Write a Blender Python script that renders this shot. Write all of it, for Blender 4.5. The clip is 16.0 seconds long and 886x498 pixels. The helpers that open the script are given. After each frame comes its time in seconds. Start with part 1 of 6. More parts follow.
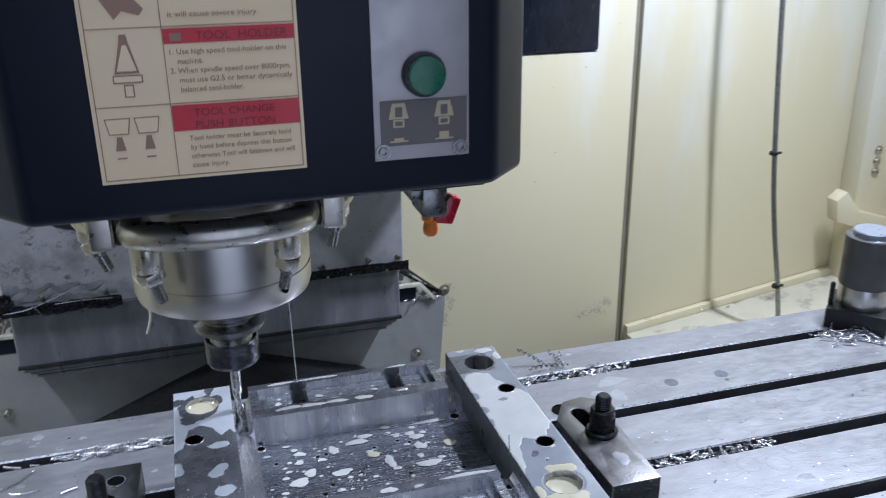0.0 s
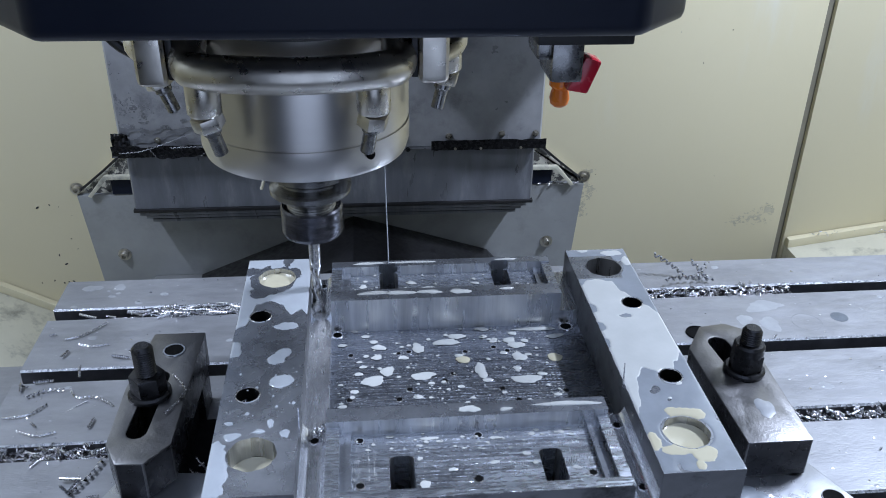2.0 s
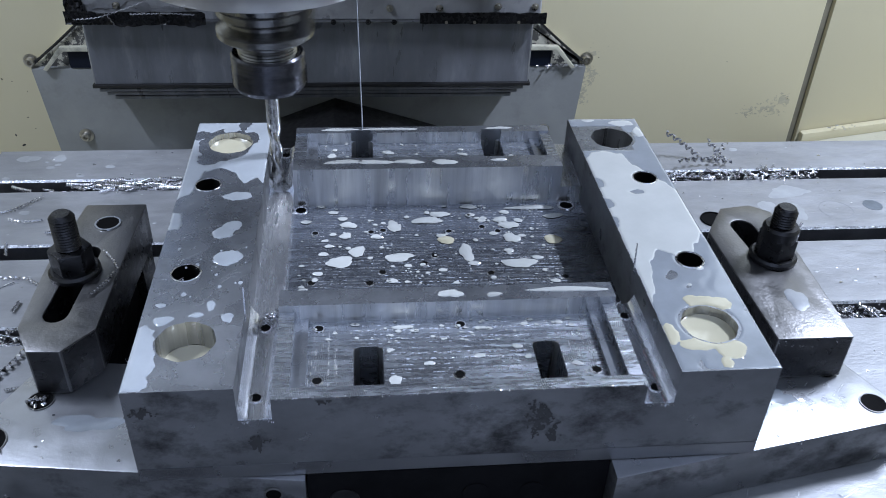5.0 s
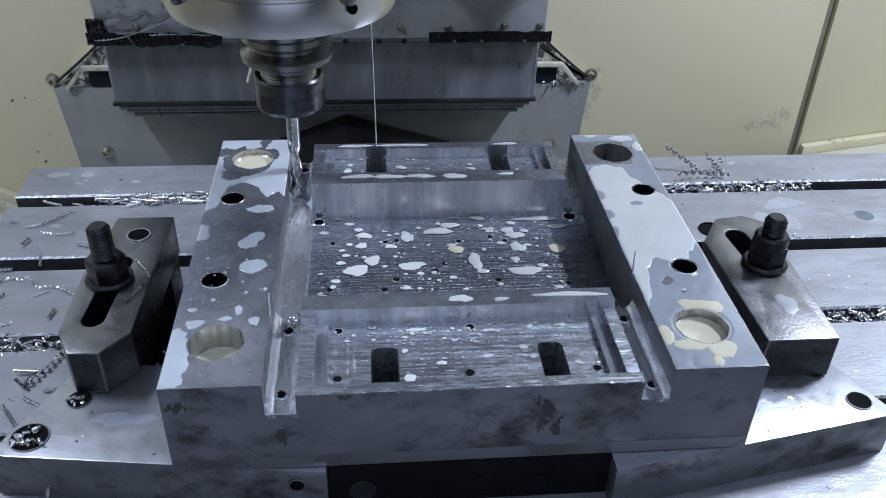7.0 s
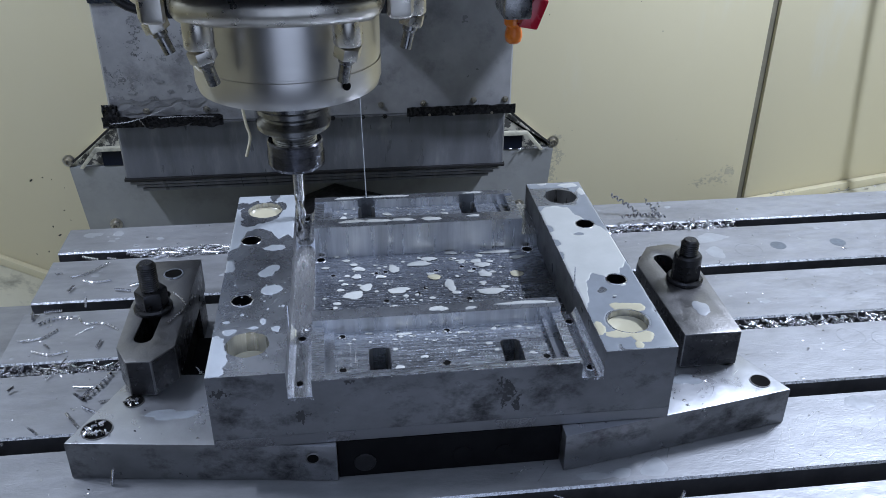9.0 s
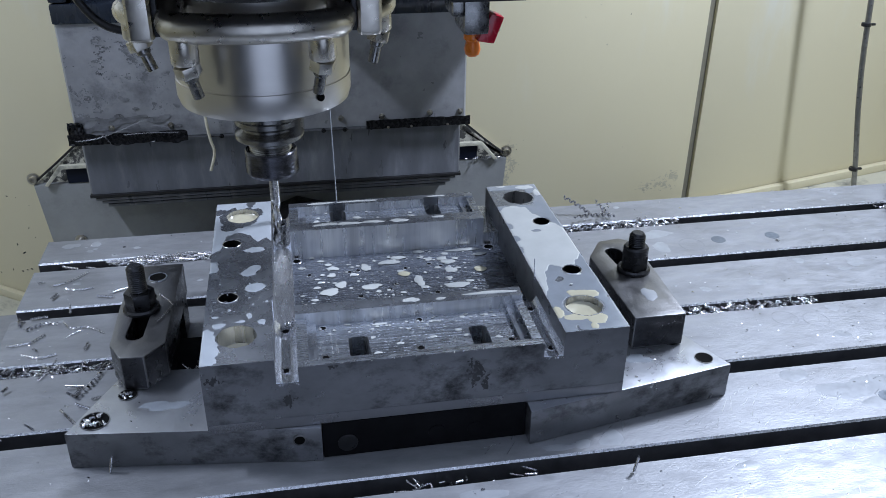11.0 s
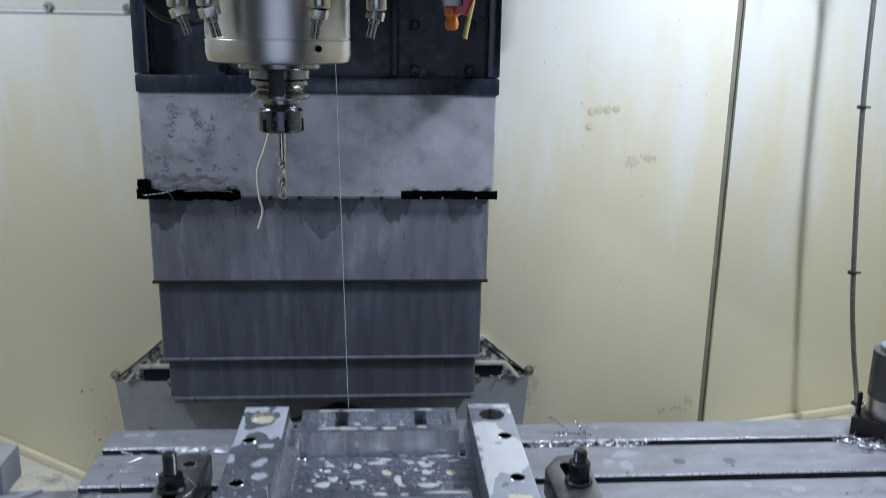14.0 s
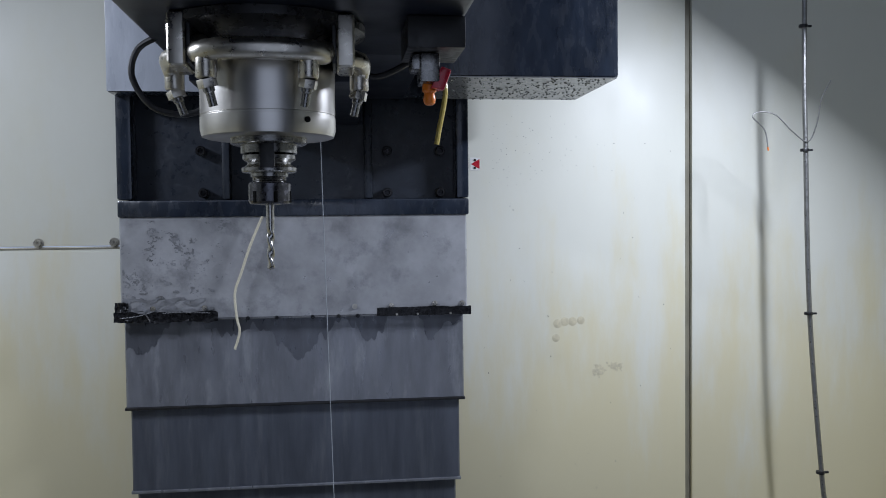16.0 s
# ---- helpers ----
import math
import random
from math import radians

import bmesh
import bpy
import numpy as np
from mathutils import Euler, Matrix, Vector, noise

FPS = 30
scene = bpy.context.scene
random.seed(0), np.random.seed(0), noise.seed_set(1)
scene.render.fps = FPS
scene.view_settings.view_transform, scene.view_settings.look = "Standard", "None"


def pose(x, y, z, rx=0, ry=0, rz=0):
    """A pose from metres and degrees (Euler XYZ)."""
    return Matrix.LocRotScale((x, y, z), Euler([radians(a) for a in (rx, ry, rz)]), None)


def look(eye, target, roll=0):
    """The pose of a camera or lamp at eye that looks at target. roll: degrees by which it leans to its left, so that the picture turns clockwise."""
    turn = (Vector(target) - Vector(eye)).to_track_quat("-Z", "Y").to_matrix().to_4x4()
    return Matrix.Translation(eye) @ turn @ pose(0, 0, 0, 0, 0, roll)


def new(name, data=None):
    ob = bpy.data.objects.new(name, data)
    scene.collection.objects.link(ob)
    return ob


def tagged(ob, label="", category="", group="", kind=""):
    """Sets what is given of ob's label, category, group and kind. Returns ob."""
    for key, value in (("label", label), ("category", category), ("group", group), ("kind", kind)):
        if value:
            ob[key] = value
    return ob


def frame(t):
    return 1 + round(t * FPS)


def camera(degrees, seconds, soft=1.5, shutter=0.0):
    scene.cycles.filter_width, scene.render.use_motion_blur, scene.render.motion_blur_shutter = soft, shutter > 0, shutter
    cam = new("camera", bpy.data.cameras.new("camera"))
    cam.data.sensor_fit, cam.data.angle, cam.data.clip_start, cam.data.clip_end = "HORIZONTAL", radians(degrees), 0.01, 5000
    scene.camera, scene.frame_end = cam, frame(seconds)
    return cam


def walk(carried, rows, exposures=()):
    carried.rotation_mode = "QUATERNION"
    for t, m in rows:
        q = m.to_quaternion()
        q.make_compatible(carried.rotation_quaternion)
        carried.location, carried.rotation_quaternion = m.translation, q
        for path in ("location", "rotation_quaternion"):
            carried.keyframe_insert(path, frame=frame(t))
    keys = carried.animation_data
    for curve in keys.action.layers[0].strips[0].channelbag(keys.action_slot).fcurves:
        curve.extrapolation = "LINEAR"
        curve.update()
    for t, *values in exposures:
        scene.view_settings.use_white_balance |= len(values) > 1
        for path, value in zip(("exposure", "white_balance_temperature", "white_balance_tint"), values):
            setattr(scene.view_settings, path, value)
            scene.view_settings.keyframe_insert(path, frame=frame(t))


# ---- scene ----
cam = camera(54.2, 16.0, soft=0.75, shutter=0.35)
PATH = [
    (0, (-0.128, -0.533, 0.559), (0.402, 1.259, -0.155), -0.7),
    (0.5, (-0.101, -0.474, 0.535), (0.273, 1.323, -0.26), 0.1),
    (1, (-0.085, -0.418, 0.508), (0.181, 1.359, -0.37), 0.6),
    (1.5, (-0.076, -0.394, 0.493), (0.124, 1.357, -0.452), 0.8),
    (2, (-0.068, -0.404, 0.499), (0.108, 1.337, -0.469), 1.0),
    (2.5, (-0.058, -0.428, 0.499), (0.129, 1.302, -0.487), 1.4),
    (3, (-0.047, -0.444, 0.502), (0.138, 1.273, -0.506), 0.9),
    (3.5, (-0.041, -0.449, 0.492), (0.129, 1.248, -0.553), 0.5),
    (6, (-0.056, -0.262, 0.394), (0.141, 1.341, -0.786), 3.4),
    (6.5, (-0.056, -0.288, 0.412), (0.124, 1.326, -0.756), 2.4),
    (7, (-0.056, -0.361, 0.439), (0.113, 1.283, -0.687), 1.8),
    (7.5, (-0.058, -0.415, 0.461), (0.109, 1.269, -0.606), 1.0),
    (8, (-0.057, -0.462, 0.474), (0.13, 1.247, -0.548), 0.6),
    (8.5, (-0.063, -0.491, 0.481), (0.145, 1.231, -0.515), 0.5),
    (9, (-0.067, -0.508, 0.484), (0.146, 1.225, -0.491), 0.4),
    (11.5, (-0.093, -0.579, 0.5), (0.261, 1.157, -0.428), 1.2),
    (12, (-0.09, -0.595, 0.498), (0.268, 1.155, -0.402), 2.1),
    (12.5, (-0.043, -0.647, 0.51), (0.225, 1.143, -0.343), 1.6),
    (13, (-0.004, -0.705, 0.512), (0.17, 1.122, -0.284), 1.4),
    (13.5, (0.025, -0.735, 0.53), (0.148, 1.14, -0.156), 1.6),
    (14, (0.001, -0.772, 0.595), (0.148, 1.159, 0.096), 1.0),
    (14.5, (-0.029, -0.805, 0.64), (0.157, 1.159, 0.316), 0.6),
    (15, (-0.028, -0.826, 0.657), (0.174, 1.156, 0.484), 0.4),
    (15.5, (-0.036, -0.83, 0.661), (0.174, 1.158, 0.587), 0.1),
    (16, (-0.028, -0.828, 0.659), (0.208, 1.157, 0.591), -0.6),
]
# the clip camera stops down as the bright wall fills its view
EXPOSURES = [(0, 0.74, 6020, 20), (1.0, 0.72, 5800, 18), (3.5, 0.72, 5800, 18), (6.0, 0.70, 5900, 18), (8.5, 0.63, 5900, 18), (12.5, 0.62, 5900, 18), (14.0, 0.28, 6030, 18), (15.0, -0.14, 6150, 18), (16, -0.26, 6220, 18)]
walk(cam, [(t, look(e, g, r)) for t, e, g, r in PATH], EXPOSURES)


# ---- world and lamps ----
world = bpy.data.worlds.new("world")
scene.world = world
world.use_nodes = True
world.node_tree.nodes["Background"].inputs[0].default_value = (0.68, 0.81, 1.0, 1)
world.node_tree.nodes["Background"].inputs[1].default_value = 0.64


def area_lamp(name, eye, target, sx, sy, watts, colour):
    data = bpy.data.lights.new(name, "AREA")
    data.shape, data.size, data.size_y, data.energy, data.color = "RECTANGLE", sx, sy, watts, colour
    ob = new(name, data)
    ob.matrix_world = look(eye, target)
    return tagged(ob, "white tubular work lamp under the enclosure roof", "lamp", kind="structure")


area_lamp("work_lamp", (0.94, 0.46, 1.08), (0.20, 0.34, 0.0), 0.26, 0.035, 16.0, (0.82, 0.91, 1.0))
area_lamp("work_lamp", (-1.02, 0.34, 1.15), (-0.05, 0.30, 0.0), 0.32, 0.035, 9.2, (0.82, 0.91, 1.0))


# ---- materials ----
def rgb(c):
    return (c[0], c[1], c[2], 1)


def mat(name, base, rough, metal=0.0, var=0.2, scale=14.0, rvar=0.12, bump=0.15, bscale=260.0, stain=None, stretch=(1, 1, 1), coat=0.0, island=0.0, low=None):
    """Paint or metal with two scales of variation; stain: (colour, scale, amount);
    low: (colour, height, spread, amount), a ragged tide of discolouring."""
    m = bpy.data.materials.new(name)
    m.use_nodes = True
    nt = m.node_tree
    b = nt.nodes["Principled BSDF"]
    link = nt.links.new

    def node(kind, **values):
        n = nt.nodes.new(kind)
        for k, v in values.items():
            n.inputs[k].default_value = v
        return n
    tc = node("ShaderNodeTexCoord")
    mp = node("ShaderNodeMapping")
    mp.inputs["Scale"].default_value = stretch
    link(tc.outputs["Object"], mp.inputs["Vector"])
    n1 = node("ShaderNodeTexNoise", Scale=scale, Detail=6.0, Roughness=0.62)
    n2 = node("ShaderNodeTexNoise", Scale=bscale, Detail=4.0, Roughness=0.6)
    link(mp.outputs[0], n1.inputs["Vector"])
    link(mp.outputs[0], n2.inputs["Vector"])
    ramp = node("ShaderNodeMapRange")
    ramp.inputs["From Min"].default_value, ramp.inputs["From Max"].default_value = 0.3, 0.7
    ramp.inputs["To Min"].default_value, ramp.inputs["To Max"].default_value = 1 - var, 1 + var
    link(n1.outputs["Fac"], ramp.inputs["Value"])
    mul = node("ShaderNodeVectorMath")
    mul.operation = "SCALE"
    mul.inputs[0].default_value = base
    link(ramp.outputs[0], mul.inputs["Scale"])
    col = mul.outputs[0]
    if stain:
        n3 = node("ShaderNodeTexNoise", Scale=stain[1], Detail=8.0, Roughness=0.7)
        link(mp.outputs[0], n3.inputs["Vector"])
        r3 = node("ShaderNodeMapRange")
        r3.inputs["From Min"].default_value, r3.inputs["From Max"].default_value = stain[3] if len(stain) > 3 else (0.52, 0.72)
        r3.inputs["To Max"].default_value = stain[2]
        link(n3.outputs["Fac"], r3.inputs["Value"])
        mix = node("ShaderNodeMix")
        mix.data_type = "RGBA"
        link(r3.outputs[0], mix.inputs["Factor"])
        link(col, mix.inputs["A"])
        mix.inputs["B"].default_value = rgb(stain[0])
        col = mix.outputs["Result"]
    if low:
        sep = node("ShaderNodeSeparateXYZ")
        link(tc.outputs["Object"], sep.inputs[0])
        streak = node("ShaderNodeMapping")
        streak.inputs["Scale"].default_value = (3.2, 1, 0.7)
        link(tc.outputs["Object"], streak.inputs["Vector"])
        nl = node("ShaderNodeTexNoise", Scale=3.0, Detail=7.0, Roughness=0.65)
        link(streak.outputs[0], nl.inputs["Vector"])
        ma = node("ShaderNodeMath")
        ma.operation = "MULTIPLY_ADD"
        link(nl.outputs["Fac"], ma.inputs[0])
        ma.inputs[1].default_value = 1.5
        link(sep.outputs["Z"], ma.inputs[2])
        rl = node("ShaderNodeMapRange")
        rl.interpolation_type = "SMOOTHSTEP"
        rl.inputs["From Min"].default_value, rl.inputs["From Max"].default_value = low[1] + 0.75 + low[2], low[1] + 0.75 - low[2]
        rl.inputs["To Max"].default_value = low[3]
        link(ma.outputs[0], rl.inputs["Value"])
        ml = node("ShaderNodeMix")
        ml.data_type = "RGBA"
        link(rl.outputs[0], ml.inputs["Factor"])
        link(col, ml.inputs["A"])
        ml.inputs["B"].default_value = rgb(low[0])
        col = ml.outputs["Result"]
    if island:
        geo = node("ShaderNodeNewGeometry")
        ri = node("ShaderNodeMapRange")
        ri.inputs["To Min"].default_value, ri.inputs["To Max"].default_value = 1 - island, 1 + island
        link(geo.outputs["Random Per Island"], ri.inputs["Value"])
        mi = node("ShaderNodeVectorMath")
        mi.operation = "SCALE"
        link(col, mi.inputs[0])
        link(ri.outputs[0], mi.inputs["Scale"])
        col = mi.outputs[0]
    link(col, b.inputs["Base Color"])
    rr = node("ShaderNodeMapRange")
    rr.inputs["From Min"].default_value, rr.inputs["From Max"].default_value = 0.3, 0.7
    rr.inputs["To Min"].default_value, rr.inputs["To Max"].default_value = max(0.03, rough - rvar), min(1, rough + rvar)
    nr = node("ShaderNodeTexNoise", Scale=scale * 2.7, Detail=5.0)
    link(mp.outputs[0], nr.inputs["Vector"])
    link(nr.outputs["Fac"], rr.inputs["Value"])
    link(rr.outputs[0], b.inputs["Roughness"])
    b.inputs["Metallic"].default_value = metal
    b.inputs["Coat Weight"].default_value = coat
    b.inputs["Coat Roughness"].default_value = 0.12
    if bump:
        bp = node("ShaderNodeBump", Strength=bump, Distance=0.001)
        link(n2.outputs["Fac"], bp.inputs["Height"])
        link(bp.outputs[0], b.inputs["Normal"])
    return m


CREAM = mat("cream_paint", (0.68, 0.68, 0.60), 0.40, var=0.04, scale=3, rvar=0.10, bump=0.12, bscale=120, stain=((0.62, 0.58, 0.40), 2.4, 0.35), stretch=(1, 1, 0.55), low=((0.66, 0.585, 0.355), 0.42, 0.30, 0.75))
CREAM_DIRTY = mat("dirty_cream_paint", (0.60, 0.58, 0.46), 0.5, var=0.10, scale=9, bump=0.1, bscale=90, stain=((0.10, 0.10, 0.09), 16, 0.8))
GAP = mat("shaded_joint", (0.20, 0.185, 0.135), 0.6, var=0.2)
NAVY = mat("dark_blue_paint", (0.007, 0.010, 0.020), 0.36, var=0.08, scale=9, rvar=0.04, bump=0.03, bscale=300)
NAVY_WET = mat("wet_dark_blue_paint", (0.016, 0.022, 0.034), 0.24, var=0.3, scale=30, bump=0.5, bscale=90, stretch=(1, 1, 0.35), coat=0.4)
DROPS = mat("beaded_wet_underside", (0.17, 0.175, 0.185), 0.35, var=0.25, scale=40, bump=0.3, bscale=160, coat=0.3)
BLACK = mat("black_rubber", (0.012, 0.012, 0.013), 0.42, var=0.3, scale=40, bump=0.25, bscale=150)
COVER_A = mat("scuffed_way_cover_steel", (0.35, 0.355, 0.37), 0.38, metal=0.35, var=0.24, scale=12, rvar=0.12, bump=0.25, bscale=70, stain=((0.15, 0.154, 0.165), 14, 0.8))
COVER_B = mat("streaked_way_cover_steel", (0.205, 0.214, 0.24), 0.38, metal=0.45, var=0.25, scale=16, rvar=0.14, bump=0.1, bscale=60, stain=((0.38, 0.395, 0.42), 20, 0.7), stretch=(1.3, 1, 0.3))
COVER_C = mat("dark_way_cover_steel", (0.108, 0.119, 0.145), 0.40, metal=0.5, var=0.25, scale=22, rvar=0.12, bump=0.08, bscale=60, stain=((0.22, 0.23, 0.25), 28, 0.4), stretch=(1.2, 1, 0.15))
SHROUD = mat("oily_grey_sheet", (0.31, 0.32, 0.32), 0.42, metal=0.3, var=0.15, scale=8, bump=0.08, bscale=120, stain=((0.10, 0.10, 0.10), 7, 0.5))
TABLE = mat("ground_cast_iron", (0.262, 0.268, 0.279), 0.47, metal=0.5, var=0.16, scale=38, rvar=0.10, bump=0.22, bscale=420, stain=((0.165, 0.166, 0.17), 11, 0.6), stretch=(0.5, 1.3, 1))
# brighter than the table: the lamp's glint on the slot chamfers, as colour
TABLE_EDGE = mat("slot_edge_highlight", (0.55, 0.56, 0.58), 0.30, metal=0.9, var=0.35, scale=160, rvar=0.12, bump=0.5, bscale=500)
# slot walls and floors: darker than the table top
SLOT = mat("dark_slot_iron", (0.085, 0.085, 0.09), 0.45, metal=0.4, var=0.3, scale=40)
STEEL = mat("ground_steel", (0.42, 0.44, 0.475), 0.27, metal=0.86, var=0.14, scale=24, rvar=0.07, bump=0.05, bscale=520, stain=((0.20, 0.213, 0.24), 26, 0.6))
# side faces: darker base than the tops, with dark stain mottling
STEEL_SIDE = mat("mottled_steel_side", (0.215, 0.219, 0.228), 0.37, metal=0.8, var=0.22, scale=20, rvar=0.12, bump=0.12, bscale=300, stain=((0.022, 0.022, 0.023), 26, 0.85, (0.50, 0.66)), stretch=(0.8, 1, 1.1))
GRIME = mat("dark_grime", (0.045, 0.045, 0.046), 0.5, var=0.3, scale=60, bump=0.2)
BRUSHED = mat("brushed_pocket_wall", (0.62, 0.622, 0.62), 0.30, metal=0.9, var=0.28, scale=60, rvar=0.10, bump=0.10, bscale=300, stain=((0.30, 0.30, 0.305), 45, 0.6), stretch=(1, 1, 0.06))
PLUG = mat("blue_grey_plug", (0.13, 0.15, 0.175), 0.4, metal=0.4, var=0.2, scale=90, bump=0.1)
COLLAR = mat("dark_turned_collar", (0.055, 0.055, 0.057), 0.30, metal=0.7, var=0.3, scale=30, rvar=0.1, bump=0.2, bscale=120)


def milled(name, base, dark, rough, step, feed, lead):
    """Milled steel: passes side by side, each with the curved ticks that the cutter leaves."""
    m = mat(name, base, rough, metal=0.9, var=0.22, scale=110, rvar=0.10, bump=0.0, stain=(dark, 80, 0.55), stretch=(0.32, 1.7, 1))
    nt = m.node_tree
    link = nt.links.new
    b = nt.nodes["Principled BSDF"]

    def calc(op, *args):
        n = nt.nodes.new("ShaderNodeMath")
        n.operation = op
        for k, a in enumerate(args):
            if isinstance(a, (int, float)):
                n.inputs[k].default_value = a
            else:
                link(a, n.inputs[k])
        return n.outputs[0]
    tc = nt.nodes.new("ShaderNodeTexCoord")
    sep = nt.nodes.new("ShaderNodeSeparateXYZ")
    link(tc.outputs["Object"], sep.inputs[0])
    wob = nt.nodes.new("ShaderNodeTexNoise")
    wob.inputs["Scale"].default_value = 45.0
    link(tc.outputs["Object"], wob.inputs["Vector"])
    along, across = (sep.outputs["X"], sep.outputs["Y"])
    u = calc("ADD", calc("DIVIDE", across, step), calc("MULTIPLY", wob.outputs["Fac"], 0.12))
    v = calc("SUBTRACT", calc("MULTIPLY", calc("FRACT", u), 2.0), 1.0)
    flip = calc("SUBTRACT", calc("MULTIPLY", calc("GREATER_THAN", calc("SINE", calc("MULTIPLY", calc("FLOOR", u), 2.3)), 0.0), 2.0), 1.0)
    bow = calc("MULTIPLY", calc("MULTIPLY", calc("MULTIPLY", v, v), lead), flip)
    wave = calc("SINE", calc("MULTIPLY", calc("ADD", calc("ADD", calc("DIVIDE", along, feed), bow), calc("MULTIPLY", wob.outputs["Fac"], 1.4)), 6.2832))
    ridge = calc("POWER", calc("ABSOLUTE", v), 14.0)
    grain = nt.nodes.new("ShaderNodeTexNoise")
    grain.inputs["Scale"].default_value = 900.0
    link(tc.outputs["Object"], grain.inputs["Vector"])
    patchy = calc("MULTIPLY", wave, calc("MULTIPLY", wob.outputs["Fac"], 1.3))
    high = calc("ADD", calc("ADD", patchy, calc("MULTIPLY", ridge, 1.5)), calc("MULTIPLY", grain.outputs["Fac"], 3.4))
    bp = nt.nodes.new("ShaderNodeBump")
    bp.inputs["Strength"].default_value = 0.38
    bp.inputs["Distance"].default_value = 0.00022
    link(high, bp.inputs["Height"])
    link(bp.outputs[0], b.inputs["Normal"])
    return m


MILLED = milled("milled_steel", (0.30, 0.32, 0.36), (0.06, 0.066, 0.078), 0.24, 0.0090, 0.0011, 0.7)
MILLED_PALE = milled("bright_milled_steel", (0.43, 0.455, 0.495), (0.20, 0.215, 0.24), 0.27, 0.0085, 0.0012, 0.7)
GROOVE = mat("wet_milled_groove", (0.76, 0.775, 0.80), 0.22, metal=0.85, var=0.16, scale=60, rvar=0.09, bump=0.35, bscale=220, stretch=(2.2, 0.35, 1))
HOLE = mat("bored_hole", (0.54, 0.54, 0.535), 0.30, metal=0.95, var=0.45, scale=55, rvar=0.1, bump=0.05, bscale=300, stretch=(1, 1, 0.05))
# near-black: the shade inside holes and slots is put into the colour
DARKHOLE = mat("hole_shade_black", (0.004, 0.004, 0.004), 0.85, var=0.2, bump=0.0)
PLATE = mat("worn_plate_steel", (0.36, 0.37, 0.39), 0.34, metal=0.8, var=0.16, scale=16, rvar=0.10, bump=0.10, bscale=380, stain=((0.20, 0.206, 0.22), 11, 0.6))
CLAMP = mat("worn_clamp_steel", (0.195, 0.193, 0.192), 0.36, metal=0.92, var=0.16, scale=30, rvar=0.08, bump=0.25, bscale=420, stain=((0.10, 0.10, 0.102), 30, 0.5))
# dark copy of the clamp steel: the flanks' shade is in the colour
CLAMP_SIDE = mat("shaded_clamp_flank", (0.062, 0.062, 0.065), 0.30, metal=0.85, var=0.3, scale=40, rvar=0.1, bump=0.3, bscale=240, stain=((0.16, 0.16, 0.16), 34, 0.5))
FLAKED = mat("flaking_cream_paint", (0.62, 0.60, 0.50), 0.5, var=0.10, scale=9, bump=0.2, bscale=90, stain=((0.05, 0.05, 0.05), 60, 0.95, (0.46, 0.52)))
OILED = mat("oil_darkened_steel", (0.265, 0.27, 0.283), 0.36, metal=0.45, var=0.3, scale=40, rvar=0.12, bump=0.3, bscale=90)
BEAD = mat("coolant_bead", (0.115, 0.12, 0.128), 0.12, var=0.1, bump=0.0, coat=0.4)
# wet sheet; its pale tone carries the lamp's reflection
PALE_SHEET = mat("lamp_lit_wet_sheet", (0.36, 0.385, 0.43), 0.34, var=0.12, scale=20, rvar=0.12, bump=0.5, bscale=90, stretch=(1, 1, 0.3), coat=0.3)
RESIDUE = mat("wet_dark_run", (0.125, 0.132, 0.152), 0.34, metal=0.5, var=0.25, scale=30, bump=0.0, stretch=(1, 1, 0.3))
WETFILM = mat("bluish_coolant_film", (0.30, 0.325, 0.352), 0.17, metal=0.25, var=0.10, scale=50, rvar=0.04, bump=0.0, coat=0.5)
STUD = mat("black_oxide_steel", (0.035, 0.035, 0.037), 0.33, metal=0.8, var=0.3, scale=60, bump=0.1)
SPINDLE = mat("turned_spindle_steel", (0.60, 0.58, 0.545), 0.32, metal=1.0, var=0.05, scale=10, rvar=0.03, bump=0.03, bscale=400, stretch=(0.3, 0.3, 4))
CHROME = mat("dull_nickel", (0.58, 0.55, 0.485), 0.31, metal=1.0, var=0.10, scale=40, rvar=0.08, bump=0.05)
HOLDER = mat("tool_holder_steel", (0.25, 0.247, 0.238), 0.26, metal=1.0, var=0.15, scale=60, rvar=0.08, bump=0.03)
NUTMAT = mat("polished_dark_nut", (0.11, 0.11, 0.122), 0.24, metal=0.95, var=0.2, scale=50, bump=0.03)
DRILL = mat("carbide_drill", (0.46, 0.45, 0.435), 0.22, metal=1.0, var=0.15, scale=80, bump=0.03)
CHIP = mat("curled_steel_chip", (0.62, 0.62, 0.64), 0.24, metal=1.0, var=0.3, scale=200, bump=0.1, island=0.35)
THIN_MILK = mat("thin_milky_coolant", (0.35, 0.375, 0.40), 0.12, var=0.08, scale=40, rvar=0.03, bump=0.0, coat=0.5)
MILK = mat("milky_coolant", (0.47, 0.48, 0.46), 0.10, var=0.06, scale=40, rvar=0.03, bump=0.0, coat=0.6)
MILK_YELLOW = mat("yellowish_coolant", (0.50, 0.465, 0.335), 0.10, var=0.06, scale=30, rvar=0.03, bump=0.0, coat=0.6)
SIDE_CLEAN = mat("ground_steel_foot", (0.235, 0.238, 0.25), 0.32, metal=0.8, var=0.08, scale=9, bump=0.08)
# near-black that stands for deep shade in gaps and under the strap
PITCH = mat("shade_black", (0.006, 0.006, 0.007), 0.7, var=0.3, scale=30)
FILM = mat("thin_coolant_film", (0.30, 0.312, 0.328), 0.36, metal=0.2, var=0.12, scale=60, rvar=0.08, bump=0.0)
STREAM = mat("coolant_stream", (0.40, 0.43, 0.46), 0.12, var=0.1, scale=60, bump=0.0, coat=0.5)
